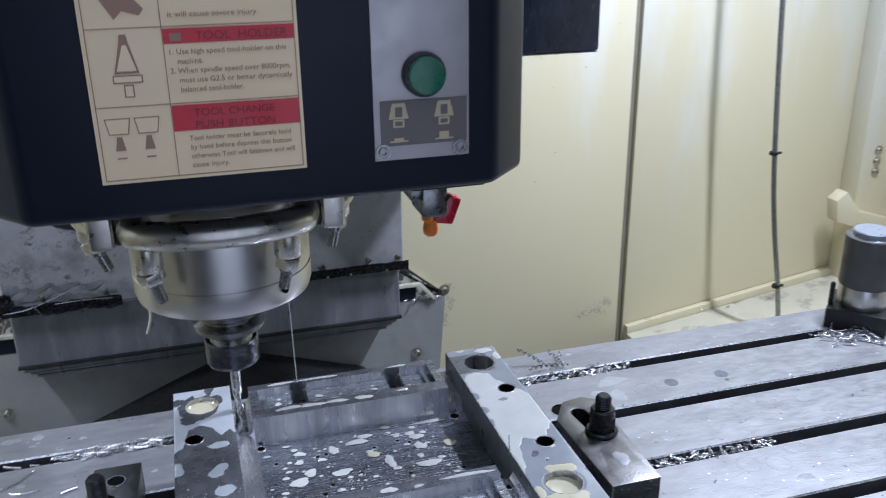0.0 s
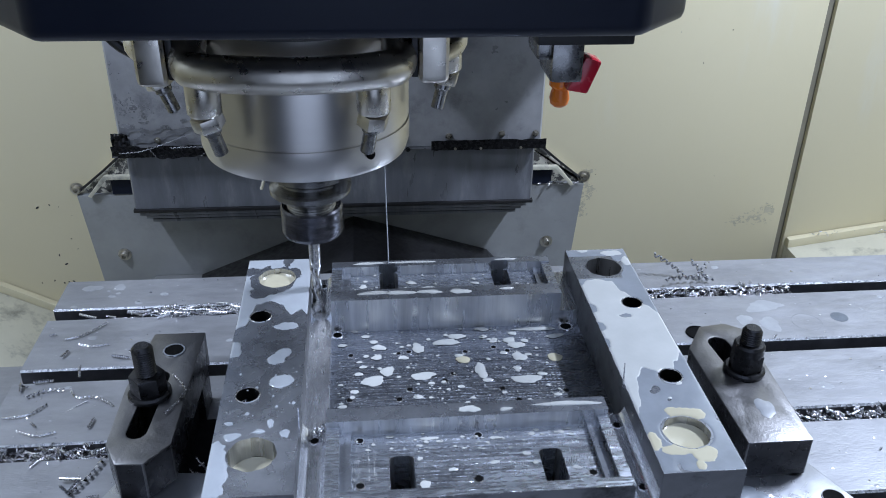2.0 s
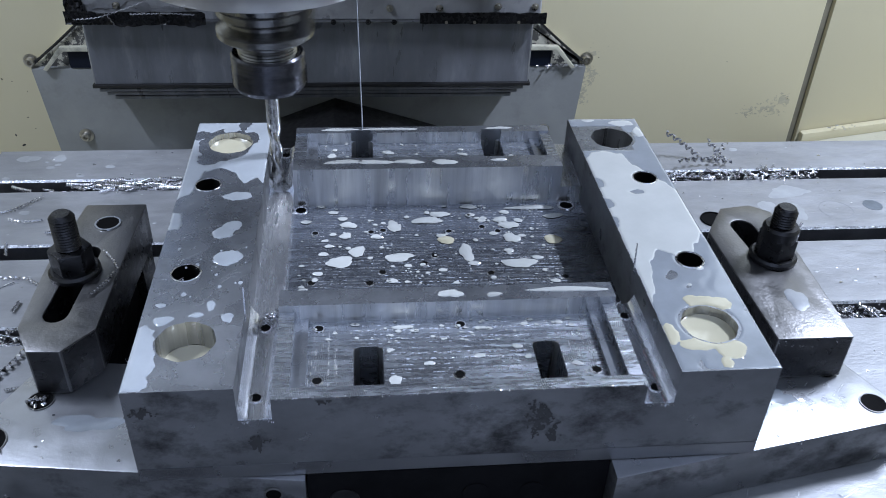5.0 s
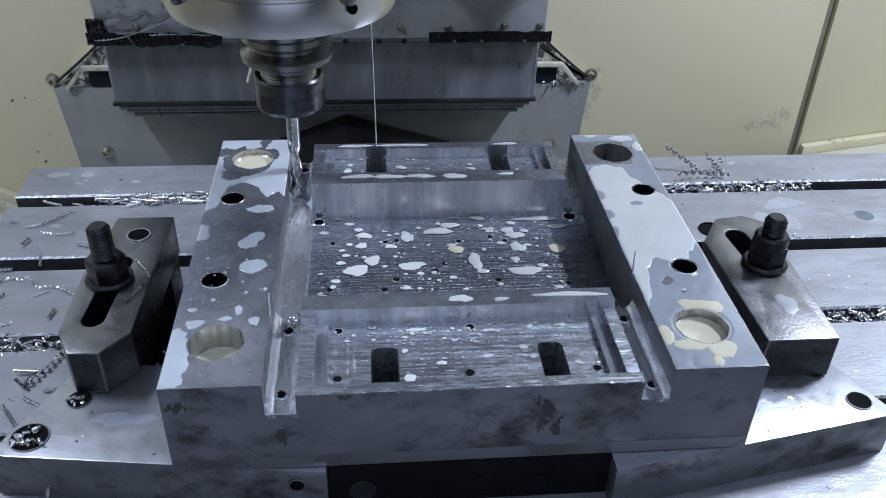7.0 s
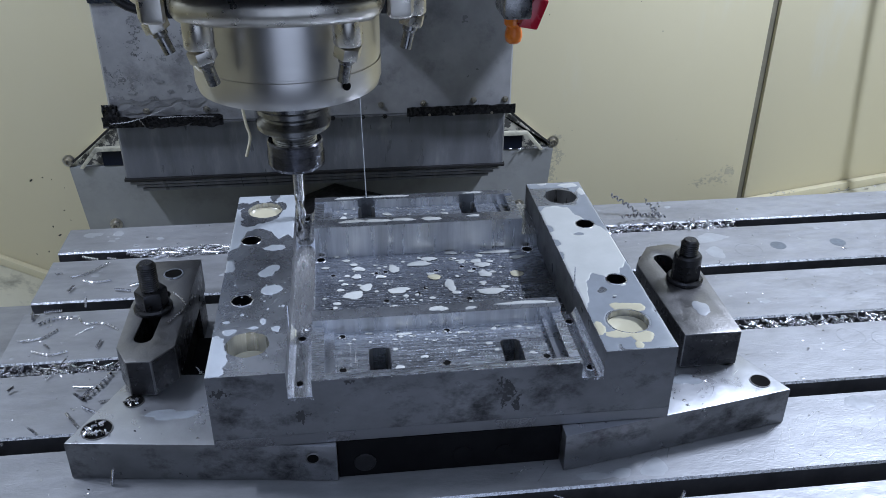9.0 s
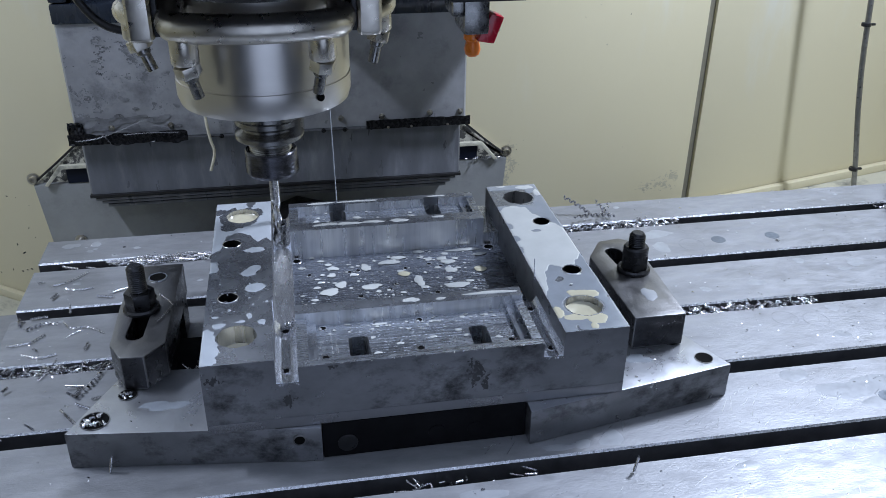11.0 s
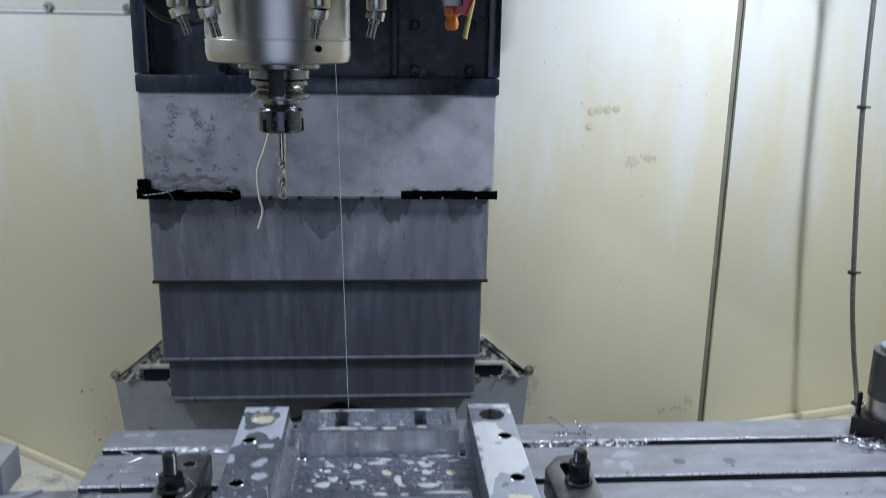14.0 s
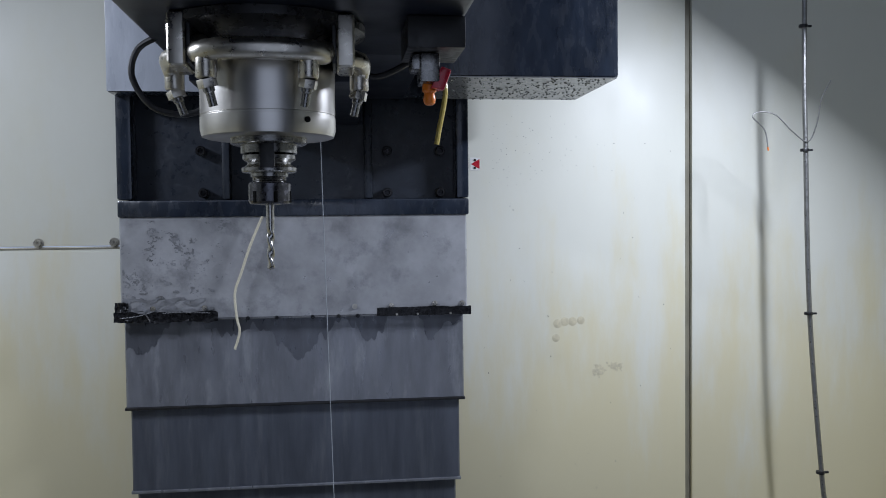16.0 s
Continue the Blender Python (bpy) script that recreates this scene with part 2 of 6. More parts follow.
RED = mat("red_plastic", (0.46, 0.012, 0.03), 0.28, var=0.1, scale=30, bump=0.03, coat=0.3)
ORANGE = mat("orange_plastic", (0.78, 0.20, 0.015), 0.30, var=0.08, scale=30, bump=0.03)
YELLOW = mat("amber_tube", (0.34, 0.265, 0.075), 0.25, var=0.15, scale=60, bump=0.0, coat=0.5)
STRING = mat("cotton_cord", (0.62, 0.58, 0.45), 0.8, var=0.15, scale=300, bump=0.6, bscale=900)
GREEN = mat("green_button", (0.004, 0.115, 0.060), 0.30, var=0.06, scale=40, bump=0.02, coat=0.3)
ALU = mat("brushed_aluminium", (0.47, 0.445, 0.44), 0.45, metal=0.5, var=0.06, scale=30, bump=0.04)
PAPER = mat("label_film", (0.86, 0.67, 0.41), 0.40, var=0.04, scale=10, bump=0.0)
INK = mat("label_ink", (0.34, 0.19, 0.13), 0.5, var=0.1, bump=0.0)
LABELRED = mat("label_red", (0.58, 0.030, 0.040), 0.4, var=0.05, bump=0.0)
BROWN = mat("brown_icon_plate", (0.13, 0.11, 0.105), 0.4, var=0.08, bump=0.0)
ICON = mat("icon_gold", (0.52, 0.44, 0.26), 0.4, var=0.05, bump=0.0)
WHITE = mat("white_sticker", (0.78, 0.78, 0.76), 0.4, var=0.03, bump=0.0)
CONDUIT = mat("steel_conduit", (0.26, 0.26, 0.25), 0.36, metal=0.8, var=0.15, scale=80, bump=0.1)
GREYCYL = mat("grey_anodised_sleeve", (0.088, 0.084, 0.078), 0.45, metal=0.2, var=0.15, scale=25, bump=0.05)
CAPBLUE = mat("pale_cap", (0.26, 0.29, 0.33), 0.35, metal=0.3, var=0.1, scale=30)

NAVY.node_tree.nodes["Principled BSDF"].inputs["Specular IOR Level"].default_value = 0.26
CREAM.node_tree.nodes["Principled BSDF"].inputs["Specular IOR Level"].default_value = 0.28
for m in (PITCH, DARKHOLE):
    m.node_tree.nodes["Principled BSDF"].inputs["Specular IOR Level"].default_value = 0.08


# ---- mesh helpers ----
ORIGIN = {}


def thing(name, at, label, category, group="", kind=""):
    ob = new(name)
    ob.empty_display_size = 0.05
    ob.location = at
    ORIGIN[ob.name] = Vector(at)
    return tagged(ob, label, category, group, kind)


def part(name, bm, material, parent=None, label="", sharp=35, kind="", moved=True):
    """Links a bmesh, given in world places, as one mesh under its parent."""
    bmesh.ops.recalc_face_normals(bm, faces=bm.faces[:])
    o = ORIGIN.get(parent.name, Vector()) if parent else Vector()
    if moved:
        bm.transform(Matrix.Translation(-o))
    me = bpy.data.meshes.new(name)
    bm.to_mesh(me)
    bm.free()
    for m in (material if isinstance(material, (list, tuple)) else [material]):
        me.materials.append(m)
    me.polygons.foreach_set("use_smooth", [True] * len(me.polygons))
    me.set_sharp_from_angle(angle=radians(sharp))
    ob = new(name, me)
    if parent:
        ob.parent = parent
        ORIGIN[ob.name] = o
    return tagged(ob, label, kind=kind)


def box(x0, x1, y0, y1, z0, z1, bevel=0.0, bm=None, seg=2):
    own = bmesh.new()
    m = Matrix.Translation(((x0 + x1) / 2, (y0 + y1) / 2, (z0 + z1) / 2)) @ Matrix.Diagonal((x1 - x0, y1 - y0, z1 - z0, 1))
    bmesh.ops.create_cube(own, size=1, matrix=m)
    if bevel:
        bmesh.ops.bevel(own, geom=own.edges[:], offset=bevel, segments=seg, profile=0.6, affect="EDGES")
    return join(bm, own)


def join(bm, own):
    if bm is None:
        return own
    me = bpy.data.meshes.new("tmp")
    own.to_mesh(me)
    own.free()
    bm.from_mesh(me)
    bpy.data.meshes.remove(me)
    return bm


def prism(poly, z0, z1, bevel=0.0, bm=None, axis="z"):
    """A polygon in plan (or in x,z for axis y, y,z for axis x), pulled from z0 to z1."""
    own = bmesh.new()
    put = {"z": lambda a, b, c: (a, b, c), "y": lambda a, b, c: (a, c, b), "x": lambda a, b, c: (c, a, b)}[axis]
    lo = [own.verts.new(put(a, b, z0)) for a, b in poly]
    hi = [own.verts.new(put(a, b, z1)) for a, b in poly]
    n = len(poly)
    own.faces.new(lo[::-1])
    own.faces.new(hi)
    for i in range(n):
        own.faces.new((lo[i], lo[(i + 1) % n], hi[(i + 1) % n], hi[i]))
    bmesh.ops.recalc_face_normals(own, faces=own.faces[:])
    if bevel:
        bmesh.ops.bevel(own, geom=own.edges[:], offset=bevel, segments=2, profile=0.6, affect="EDGES")
    return join(bm, own)


def lathe(profile, at=(0, 0, 0), seg=48, turn=None, bm=None, caps=True):
    """A profile of (radius, height) turned round z at a place; turn: a rotation first."""
    own = bmesh.new()
    rings = []
    for r, h in profile:
        rings.append([own.verts.new((r * math.cos(2 * math.pi * i / seg), r * math.sin(2 * math.pi * i / seg), h)) for i in range(seg)])
    for a, b in zip(rings, rings[1:]):
        for i in range(seg):
            own.faces.new((a[i], a[(i + 1) % seg], b[(i + 1) % seg], b[i]))
    if caps:
        own.faces.new(rings[0][::-1])
        own.faces.new(rings[-1])
    own.transform(Matrix.Translation(at) @ (turn or Matrix()))
    return join(bm, own)


def tube(points, r, seg=10, bm=None, smooth=6):
    """A round bar through points, eased between them."""
    own = bmesh.new()
    p = [Vector(q) for q in points]
    if smooth and len(p) > 2:
        q = []
        for i in range(len(p) - 1):
            a, b, c, d = p[max(i - 1, 0)], p[i], p[i + 1], p[min(i + 2, len(p) - 1)]
            for k in range(smooth):
                t = k / smooth
                q.append(0.5 * (2 * b + (c - a) * t + (2 * a - 5 * b + 4 * c - d) * t * t + (3 * b - a - 3 * c + d) * t ** 3))
        p = q + [p[-1]]
    side = None
    rings = []
    for i, c in enumerate(p):
        d = (p[min(i + 1, len(p) - 1)] - p[max(i - 1, 0)]).normalized()
        if side is None:
            side = d.orthogonal().normalized()
        side = (side - d * side.dot(d)).normalized()
        up = d.cross(side)
        rad = r(i / (len(p) - 1)) if callable(r) else r
        rings.append([own.verts.new(c + rad * (math.cos(2 * math.pi * k / seg) * side + math.sin(2 * math.pi * k / seg) * up)) for k in range(seg)])
    for a, b in zip(rings, rings[1:]):
        for k in range(seg):
            own.faces.new((a[k], a[(k + 1) % seg], b[(k + 1) % seg], b[k]))
    own.faces.new(rings[0][::-1])
    own.faces.new(rings[-1])
    return join(bm, own)


def screw_bm(at, r=0.006, turn=None, depth=0.005):
    """A socket cap screw head with its recess, facing +z before the turn."""
    return lathe([(r * 1.6, 0), (r * 1.6, 0.0012), (r, 0.0012), (r, depth * 0.85), (r * 0.88, depth), (r * 0.5, depth), (r * 0.45, depth * 0.4), (0.0003, depth * 0.4)], at, 16, turn)


FACE_FRONT = Matrix.Rotation(radians(90), 4, "X")


def field(xs, ys, height, z0, holes=(), mats=None, side=0, wall=None):
    """A stepped solid over a grid: height(i, j) gives each cell's top; holes: {(i, j): (cx, cy, r, depth)} round bores."""
    bm = bmesh.new()
    nx, ny = len(xs) - 1, len(ys) - 1
    h = [[height(i, j) for j in range(ny)] for i in range(nx)]

    def quad(vs, m):
        f = bm.faces.new([bm.verts.new(v) for v in vs])
        f.material_index = m
    for i in range(nx):
        for j in range(ny):
            x0, x1, y0, y1, z = xs[i], xs[i + 1], ys[j], ys[j + 1], h[i][j]
            m = mats(i, j) if mats else 0
            if (i, j) in holes:
                cx, cy, r, depth = holes[i, j]
                n = 64 if r > 0.01 else 32
                rim, out, low = [], [], []
                for k in range(n):
                    a = 2 * math.pi * k / n
                    c, s = math.cos(a), math.sin(a)
                    f = 1 / max(abs(c), abs(s))
                    ox, oy = c * f, s * f
                    out.append(((x0 + x1) / 2 + ox * (x1 - x0) / 2, (y0 + y1) / 2 + oy * (y1 - y0) / 2, z))
                    q = r * (1 - 0.04 * (1 - abs(math.cos(4 * a + 0.4)))) if r > 0.01 else r
                    rim.append((cx + c * q, cy + s * q, z))
                    low.append((cx + c * q, cy + s * q, z - depth))
                for k in range(n):
                    l = (k + 1) % n
                    quad((out[k], out[l], rim[l], rim[k]), m)
                    # walls of small bores and all bore floors are coloured black as shade
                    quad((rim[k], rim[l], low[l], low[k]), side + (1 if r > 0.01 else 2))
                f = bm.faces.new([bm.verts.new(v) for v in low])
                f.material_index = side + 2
            else:
                quad(((x0, y0, z), (x1, y0, z), (x1, y1, z), (x0, y1, z)), m)
            for di, dj, a, b in ((-1, 0, (x0, y1), (x0, y0)), (1, 0, (x1, y0), (x1, y1)), (0, -1, (x0, y0), (x1, y0)), (0, 1, (x1, y1), (x0, y1))):
                k, l = i + di, j + dj
                inside = 0 <= k < nx and 0 <= l < ny
                other = h[k][l] if inside else z0
                if other < z - 1e-6:
                    quad(((*a, other), (*b, other), (*b, z), (*a, z)), (side if not inside else wall if wall and dj and other > z0 + 0.01 and z - other > 0.004 else m))
    quad(((xs[0], ys[0], z0), (xs[0], ys[-1], z0), (xs[-1], ys[-1], z0), (xs[-1], ys[0], z0)), side)
    bmesh.ops.remove_doubles(bm, verts=bm.verts[:], dist=1e-6)
    return bm


def blob(cx, cy, z, rx, ry, seed, bm, thick=0.0005, turn=0.0, lobes=0.25, n=26):
    """A flat drop with an uneven rim, domed a little."""
    rnd = random.Random(seed)
    ph = [rnd.uniform(0, 6.3) for _ in range(4)]
    rim, mid = [], []
    ct, st = math.cos(turn), math.sin(turn)
    for k in range(n):
        a = 2 * math.pi * k / n
        f = 1 + lobes * (0.55 * math.sin(2 * a + ph[0]) + 0.4 * math.sin(3 * a + ph[1]) + 0.25 * math.sin(5 * a + ph[2]) + 0.15 * math.sin(8 * a + ph[3]))
        x, y = rx * f * math.cos(a), ry * f * math.sin(a)
        rim.append(bm.verts.new((cx + x * ct - y * st, cy + x * st + y * ct, z + 0.00002)))
        x, y = x * 0.82, y * 0.82
        mid.append(bm.verts.new((cx + x * ct - y * st, cy + x * st + y * ct, z + thick)))
    for k in range(n):
        bm.faces.new((rim[k], rim[(k + 1) % n], mid[(k + 1) % n], mid[k]))
    bm.faces.new(mid)


def curl(at, r, pitch, turns, heading, tilt, width=0.0012, bm=None, seg=9, grow=0.0, bend=0.0):
    """A helical ribbon of swarf."""
    own = bmesh.new()
    n = max(4, int(turns * seg))
    prev = None
    for i in range(n + 1):
        a = 2 * math.pi * i / seg
        rr = r * (1 + grow * i / n)
        x = pitch * i / seg
        y = bend * (x ** 2)
        p = Vector((x, y + rr * math.cos(a), rr * math.sin(a)))
        q = p + Vector((width, 0, 0)) + Vector((0, -math.cos(a), -math.sin(a))) * width * 0.3
        v = (own.verts.new(p), own.verts.new(q))
        if prev:
            own.faces.new((prev[0], v[0], v[1], prev[1]))
        prev = v
    own.transform(Matrix.Translation(at) @ Matrix.Rotation(heading, 4, "Z") @ Matrix.Rotation(-tilt, 4, "Y"))
    return join(bm, own)


def blotch(x0, x1, z0, z1, y, d, wet, relief=0.0):
    """A thin uneven film on an upright sheet, wherever wet(x, z) is positive."""
    nx, nz = int((x1 - x0) / d), int((z1 - z0) / d)
    verts, faces, at = [], [], {}

    def corner(i, j):
        if (i, j) not in at:
            at[i, j] = len(verts)
            x, z = x0 + i * d, z0 + j * d
            verts.append((x, y - relief * abs(noise.noise((x * 30 + z * 22, z * 55 - x * 12, 2.0)) + 0.3 * noise.noise((x * 60, z * 110, 5.0))), z))
        return at[i, j]
    for i in range(nx):
        for j in range(nz):
            if wet(x0 + (i + 0.5) * d, z0 + (j + 0.5) * d) > 0:
                faces.append((corner(i, j), corner(i + 1, j), corner(i + 1, j + 1), corner(i, j + 1)))
    me = bpy.data.meshes.new("tmp")
    me.from_pydata(verts, [], faces)
    bm = bmesh.new()
    bm.from_mesh(me)
    bpy.data.meshes.remove(me)
    return bm


# ---- enclosure ----
WALL_Y = 1.055
JOINT_X = 0.757


def wall_panel(name, x0, x1, z0, z1, label):
    ob = part(name, box(x0, x1, WALL_Y, WALL_Y + 0.03, z0, z1, 0.0015), CREAM)
    return tagged(ob, label, "wall", kind="structure")


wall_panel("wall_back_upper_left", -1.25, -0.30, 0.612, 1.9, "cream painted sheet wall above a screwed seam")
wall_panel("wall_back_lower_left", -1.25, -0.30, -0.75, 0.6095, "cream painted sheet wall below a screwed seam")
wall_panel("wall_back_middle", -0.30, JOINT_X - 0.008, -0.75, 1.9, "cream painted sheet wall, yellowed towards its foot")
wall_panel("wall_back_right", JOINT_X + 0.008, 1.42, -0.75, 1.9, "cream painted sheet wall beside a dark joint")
joint = part("wall_joint", box(JOINT_X - 0.0079, JOINT_X + 0.0079, WALL_Y + 0.010, WALL_Y + 0.03, -0.75, 1.9), GAP)
tagged(joint, "dark recessed upright joint between wall panels", "wall joint", kind="structure")
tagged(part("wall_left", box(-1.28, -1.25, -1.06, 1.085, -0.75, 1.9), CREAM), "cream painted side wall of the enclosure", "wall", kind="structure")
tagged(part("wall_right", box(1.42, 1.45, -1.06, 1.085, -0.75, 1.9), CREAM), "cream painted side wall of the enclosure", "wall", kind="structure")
tagged(part("floor", box(-1.28, 1.45, -1.6, 1.085, -0.80, -0.75), SHROUD), "oily grey floor of the chip tray", "floor", kind="structure")
tagged(part("ceiling", box(-1.28, 1.45, 0.25, 1.085, 1.9, 1.93), CREAM), "cream sheet roof over the machine column", "ceiling", kind="structure")

# sloping ledges at the foot of the back wall
for poly in ([(JOINT_X + 0.012, -0.326), (1.418, -0.2336), (1.418, -0.60), (JOINT_X + 0.012, -0.60)], [(-1.249, -0.10), (-0.62, -0.437), (-0.62, -0.70), (-1.249, -0.70)]):
    tagged(part("wall_ledge", prism(poly, 0.62, WALL_Y - 0.001, 0.002, axis="y"), CREAM_DIRTY), "sloping cream chip ledge, spotted with swarf", "ledge", kind="structure")
    (x0, z0), (x1, z1) = poly[0], poly[1]
    lip = prism([(x0, z0), (x1, z1), (x1, z1 + 0.018), (x0, z0 + 0.018)], WALL_Y - 0.016, WALL_Y - 0.0012, 0.002, axis="y")
    tagged(part("ledge_lip", lip, CREAM), "raised cream lip along the foot of the wall", "trim", kind="structure")
# unseen dark panels added behind the camera to cut front light, open in the middle
for x0, x1 in ((-1.28, -0.36), (0.42, 1.45)):
    tagged(part("light_block_panel", box(x0, x1, -1.06, -1.03, -0.75, 1.5, 0.004), NAVY), "unseen dark blue panel added to block light from the front", "door", kind="structure")
tagged(part("light_block_apron", box(-0.36, 0.42, -1.06, -1.03, -0.75, -0.25, 0.004), NAVY), "unseen dark blue panel added to block low light from the front", "door", kind="structure")
# post and bracket at the far end
post = thing("corner_post", (1.36, 1.02, -0.3), "cream upright corner post with socket screws", "post")
part("post_body", box(1.306, 1.418, 1.0, 1.054, -0.30, 1.9, 0.004), CREAM, post)
part("shelf_bracket", prism([(1.225, -0.035), (1.250, -0.016), (1.290, -0.065), (1.417, -0.105), (1.417, -0.15), (1.234, -0.085)], 0.965, 0.9995, 0.003, axis="y"), CREAM, post, "cream bent bracket on the post")
for z in (0.062, 0.037, 0.012):
    part("screw", screw_bm((1.347, 1.0, z), 0.007, FACE_FRONT), CHROME, post)

tagged(part("wall_seam", box(-1.249, -0.47, WALL_Y - 0.0012, WALL_Y - 0.0004, 0.6050, 0.6082), GAP), "thin dark seam between two wall sheets", "wall seam", kind="structure")
# seam screws, sticker and marks on the wall
for x in (-0.649, -0.497):
    sc = thing("wall_screw", (x, WALL_Y - 0.001, 0.618), "socket head screw with washer in the wall seam", "screw", "seam screws")
    part("screw_head", screw_bm((x, WALL_Y - 0.0005, 0.618), 0.0065, FACE_FRONT, 0.007), CHROME, sc)
st = thing("arrow_sticker", (0.268, WALL_Y, 0.78), "small white sticker with a red arrow and two black dots", "sticker")
part("backing", box(0.258, 0.279, WALL_Y - 0.0008, WALL_Y - 0.0002, 0.766, 0.794), WHITE, st)
part("arrow", prism([(0.2595, 0.780), (0.2785, 0.791), (0.2785, 0.769)], WALL_Y - 0.0013, WALL_Y - 0.0009, axis="y"), RED, st)
for z in (0.7885, 0.7715):
    part("dot", lathe([(0.0028, 0), (0.0028, 0.0006)], (0.268, WALL_Y - 0.0014, z), 14, FACE_FRONT), BLACK, st)
bm = bmesh.new()
rnd = random.Random(5)
for i in range(46):
    left = i < 14
    x = rnd.gauss(-0.62, 0.03) if left else rnd.uniform(0.28, 0.72)
    z = rnd.uniform(-0.36, -0.16) if left else rnd.uniform(-0.2, 0.85)
    r = rnd.uniform(0.0007, 0.0017) if left else rnd.uniform(0.0004, 0.0009)
    lathe([(r, 0), (r * 0.7, 0.0007)], (x, WALL_Y - 0.0001, z), 7, FACE_FRONT @ Matrix.Rotation(rnd.uniform(0, 3), 4, "Z") @ Matrix.Diagonal((1, rnd.uniform(1, 2.4), 1, 1)), bm)
for i in range(90):
    r = rnd.uniform(0.0003, 0.0009)
    lathe([(r, 0), (r * 0.7, 0.0005)], (0.30 + abs(rnd.gauss(0, 0.11)), WALL_Y - 0.0001, rnd.gauss(0.80, 0.05)), 6, FACE_FRONT, bm)
tagged(part("wall_specks", bm, BLACK), "small dark oil specks on the cream wall", "stain", kind="stuff")
bm = bmesh.new()
for x, z, r in ((0.452, 0.424, 0.010), (0.468, 0.428, 0.010), (0.486, 0.428, 0.010), (0.505, 0.430, 0.009), (0.448, 0.392, 0.009)):
    lathe([(r, 0), (r * 0.8, 0.0004)], (x, WALL_Y - 0.0001, z), 14, FACE_FRONT, bm)
SMEAR = mat("faint_smear", (0.57, 0.52, 0.37), 0.5, var=0.15, scale=120, bump=0.1)
def palm(x, z):
    return max(0.5 - ((x - a) / c) ** 2 - ((z - b) / e) ** 2 for a, b, c, e in ((0.545, 0.316, 0.022, 0.018), (0.583, 0.325, 0.030, 0.013))) + 0.9 * noise.noise((x * 160, z * 160, 3.0)) + 0.6 * noise.noise((x * 400, z * 400, 5.0)) - 0.2


tagged(part("wall_smudge", blotch(0.50, 0.64, 0.28, 0.35, WALL_Y - 0.0003, 0.0015, palm), SMEAR), "faint speckled palm smear on the cream wall", "stain", kind="stuff")
tagged(part("wall_marks", bm, SMEAR), "row of faint round smears on the cream wall", "stain", kind="stuff")
SMUDGE = mat("oily_smudge", (0.50, 0.465, 0.335), 0.5, var=0.15, scale=120, bump=0.05)


def smudged(x, z):
    n = 0.6 * noise.noise((x * 60, z * 75, 1.0)) + 0.6 * noise.noise((x * 150, z * 200, 4.0)) + 0.45 * noise.noise((x * 420, z * 420, 9.0))
    spots = ((0.665, -0.268, 0.055, 0.018), (0.700, -0.262, 0.04, 0.028), (0.716, -0.246, 0.03, 0.030), (0.345, -0.20, 0.035, 0.09), (0.80, -0.26, 0.05, 0.03))
    return max(0.35 - ((x - a) / c) ** 2 - ((z - b) / e) ** 2 for a, b, c, e in spots) + 0.95 * n - 0.30


smudge = blotch(0.31, 0.748, -0.33, -0.10, WALL_Y - 0.0003, 0.0014, smudged)
tagged(part("wall_smudge", smudge, SMUDGE), "oily brown smudge low on the cream wall", "stain", kind="stuff")

# conduit with ties
CABLE = [(0.935, 0.872, 1.9), (0.930, 0.872, 1.05), (0.934, 0.872, 0.795), (0.944, 0.872, 0.455), (0.972, 0.872, 0.119), (0.992, 0.871, -0.03), (1.020, 0.870, -0.172), (1.042, 0.870, -0.31)]
con = thing("conduit", (0.95, 0.872, -0.32), "ribbed flexible steel conduit hanging before the wall", "conduit")
bm = bmesh.new()
tube(CABLE, 0.0052, 12, bm)
part("sheath", bm, CONDUIT, con)
for x, z in ((0.930, 1.05), (0.934, 0.795), (0.944, 0.455), (0.972, 0.119), (1.020, -0.172)):
    bm = lathe([(0.0085, -0.003), (0.0092, 0), (0.0085, 0.003)], (x - 0.003, 0.871, z), 14)
    box(x + 0.004, x + 0.014, 0.868, 0.873, z - 0.002, z + 0.002, 0, bm)
    part("cable_tie", bm, BLACK, con, "black nylon cable tie")
lw = thing("loose_wire", (0.93, 0.85, 0.8), "thin loose wire curling off the conduit", "wire")
part("wire_strand", tube([(0.845, 0.86, 0.800), (0.838, 0.86, 0.835), (0.812, 0.86, 0.862), (0.828, 0.86, 0.872), (0.862, 0.86, 0.866), (0.90, 0.862, 0.832), (0.936, 0.866, 0.812), (0.955, 0.866, 0.85), (0.965, 0.866, 0.90), (0.985, 0.866, 0.938)], 0.0014, 6), CONDUIT, lw)
part("wire_tip", tube([(0.845, 0.86, 0.800), (0.846, 0.86, 0.793)], 0.0017, 6), ORANGE, lw)

# ---- column: shroud and telescoping covers ----
sh = thing("column_shroud", (-0.118, 1.03, -0.75), "oily grey sheet shroud with cream ears at the column foot", "shroud")
part("front_sheet", prism([(-0.574, -0.168), (0.338, -0.168), (0.318, -0.42), (-0.548, -0.42)], 1.030, 1.053, 0.002, axis="y"), SHROUD, sh)
part("chute", prism([(-0.46, -0.335), (0.22, -0.335), (0.30, -0.42), (-0.54, -0.42)], 0.80, 1.0295, 0.002, axis="y"), SHROUD, sh)
# lamp shadow over the chute, built as a black polygon
part("chute_shade", prism([(-0.40, -0.345), (-0.21, -0.268), (-0.09, -0.222), (0.04, -0.262), (0.16, -0.30), (0.20, -0.345)], 0.86, 1.0292, 0.002, axis="y"), BLACK, sh, "black shape standing for the shadow over the chute")
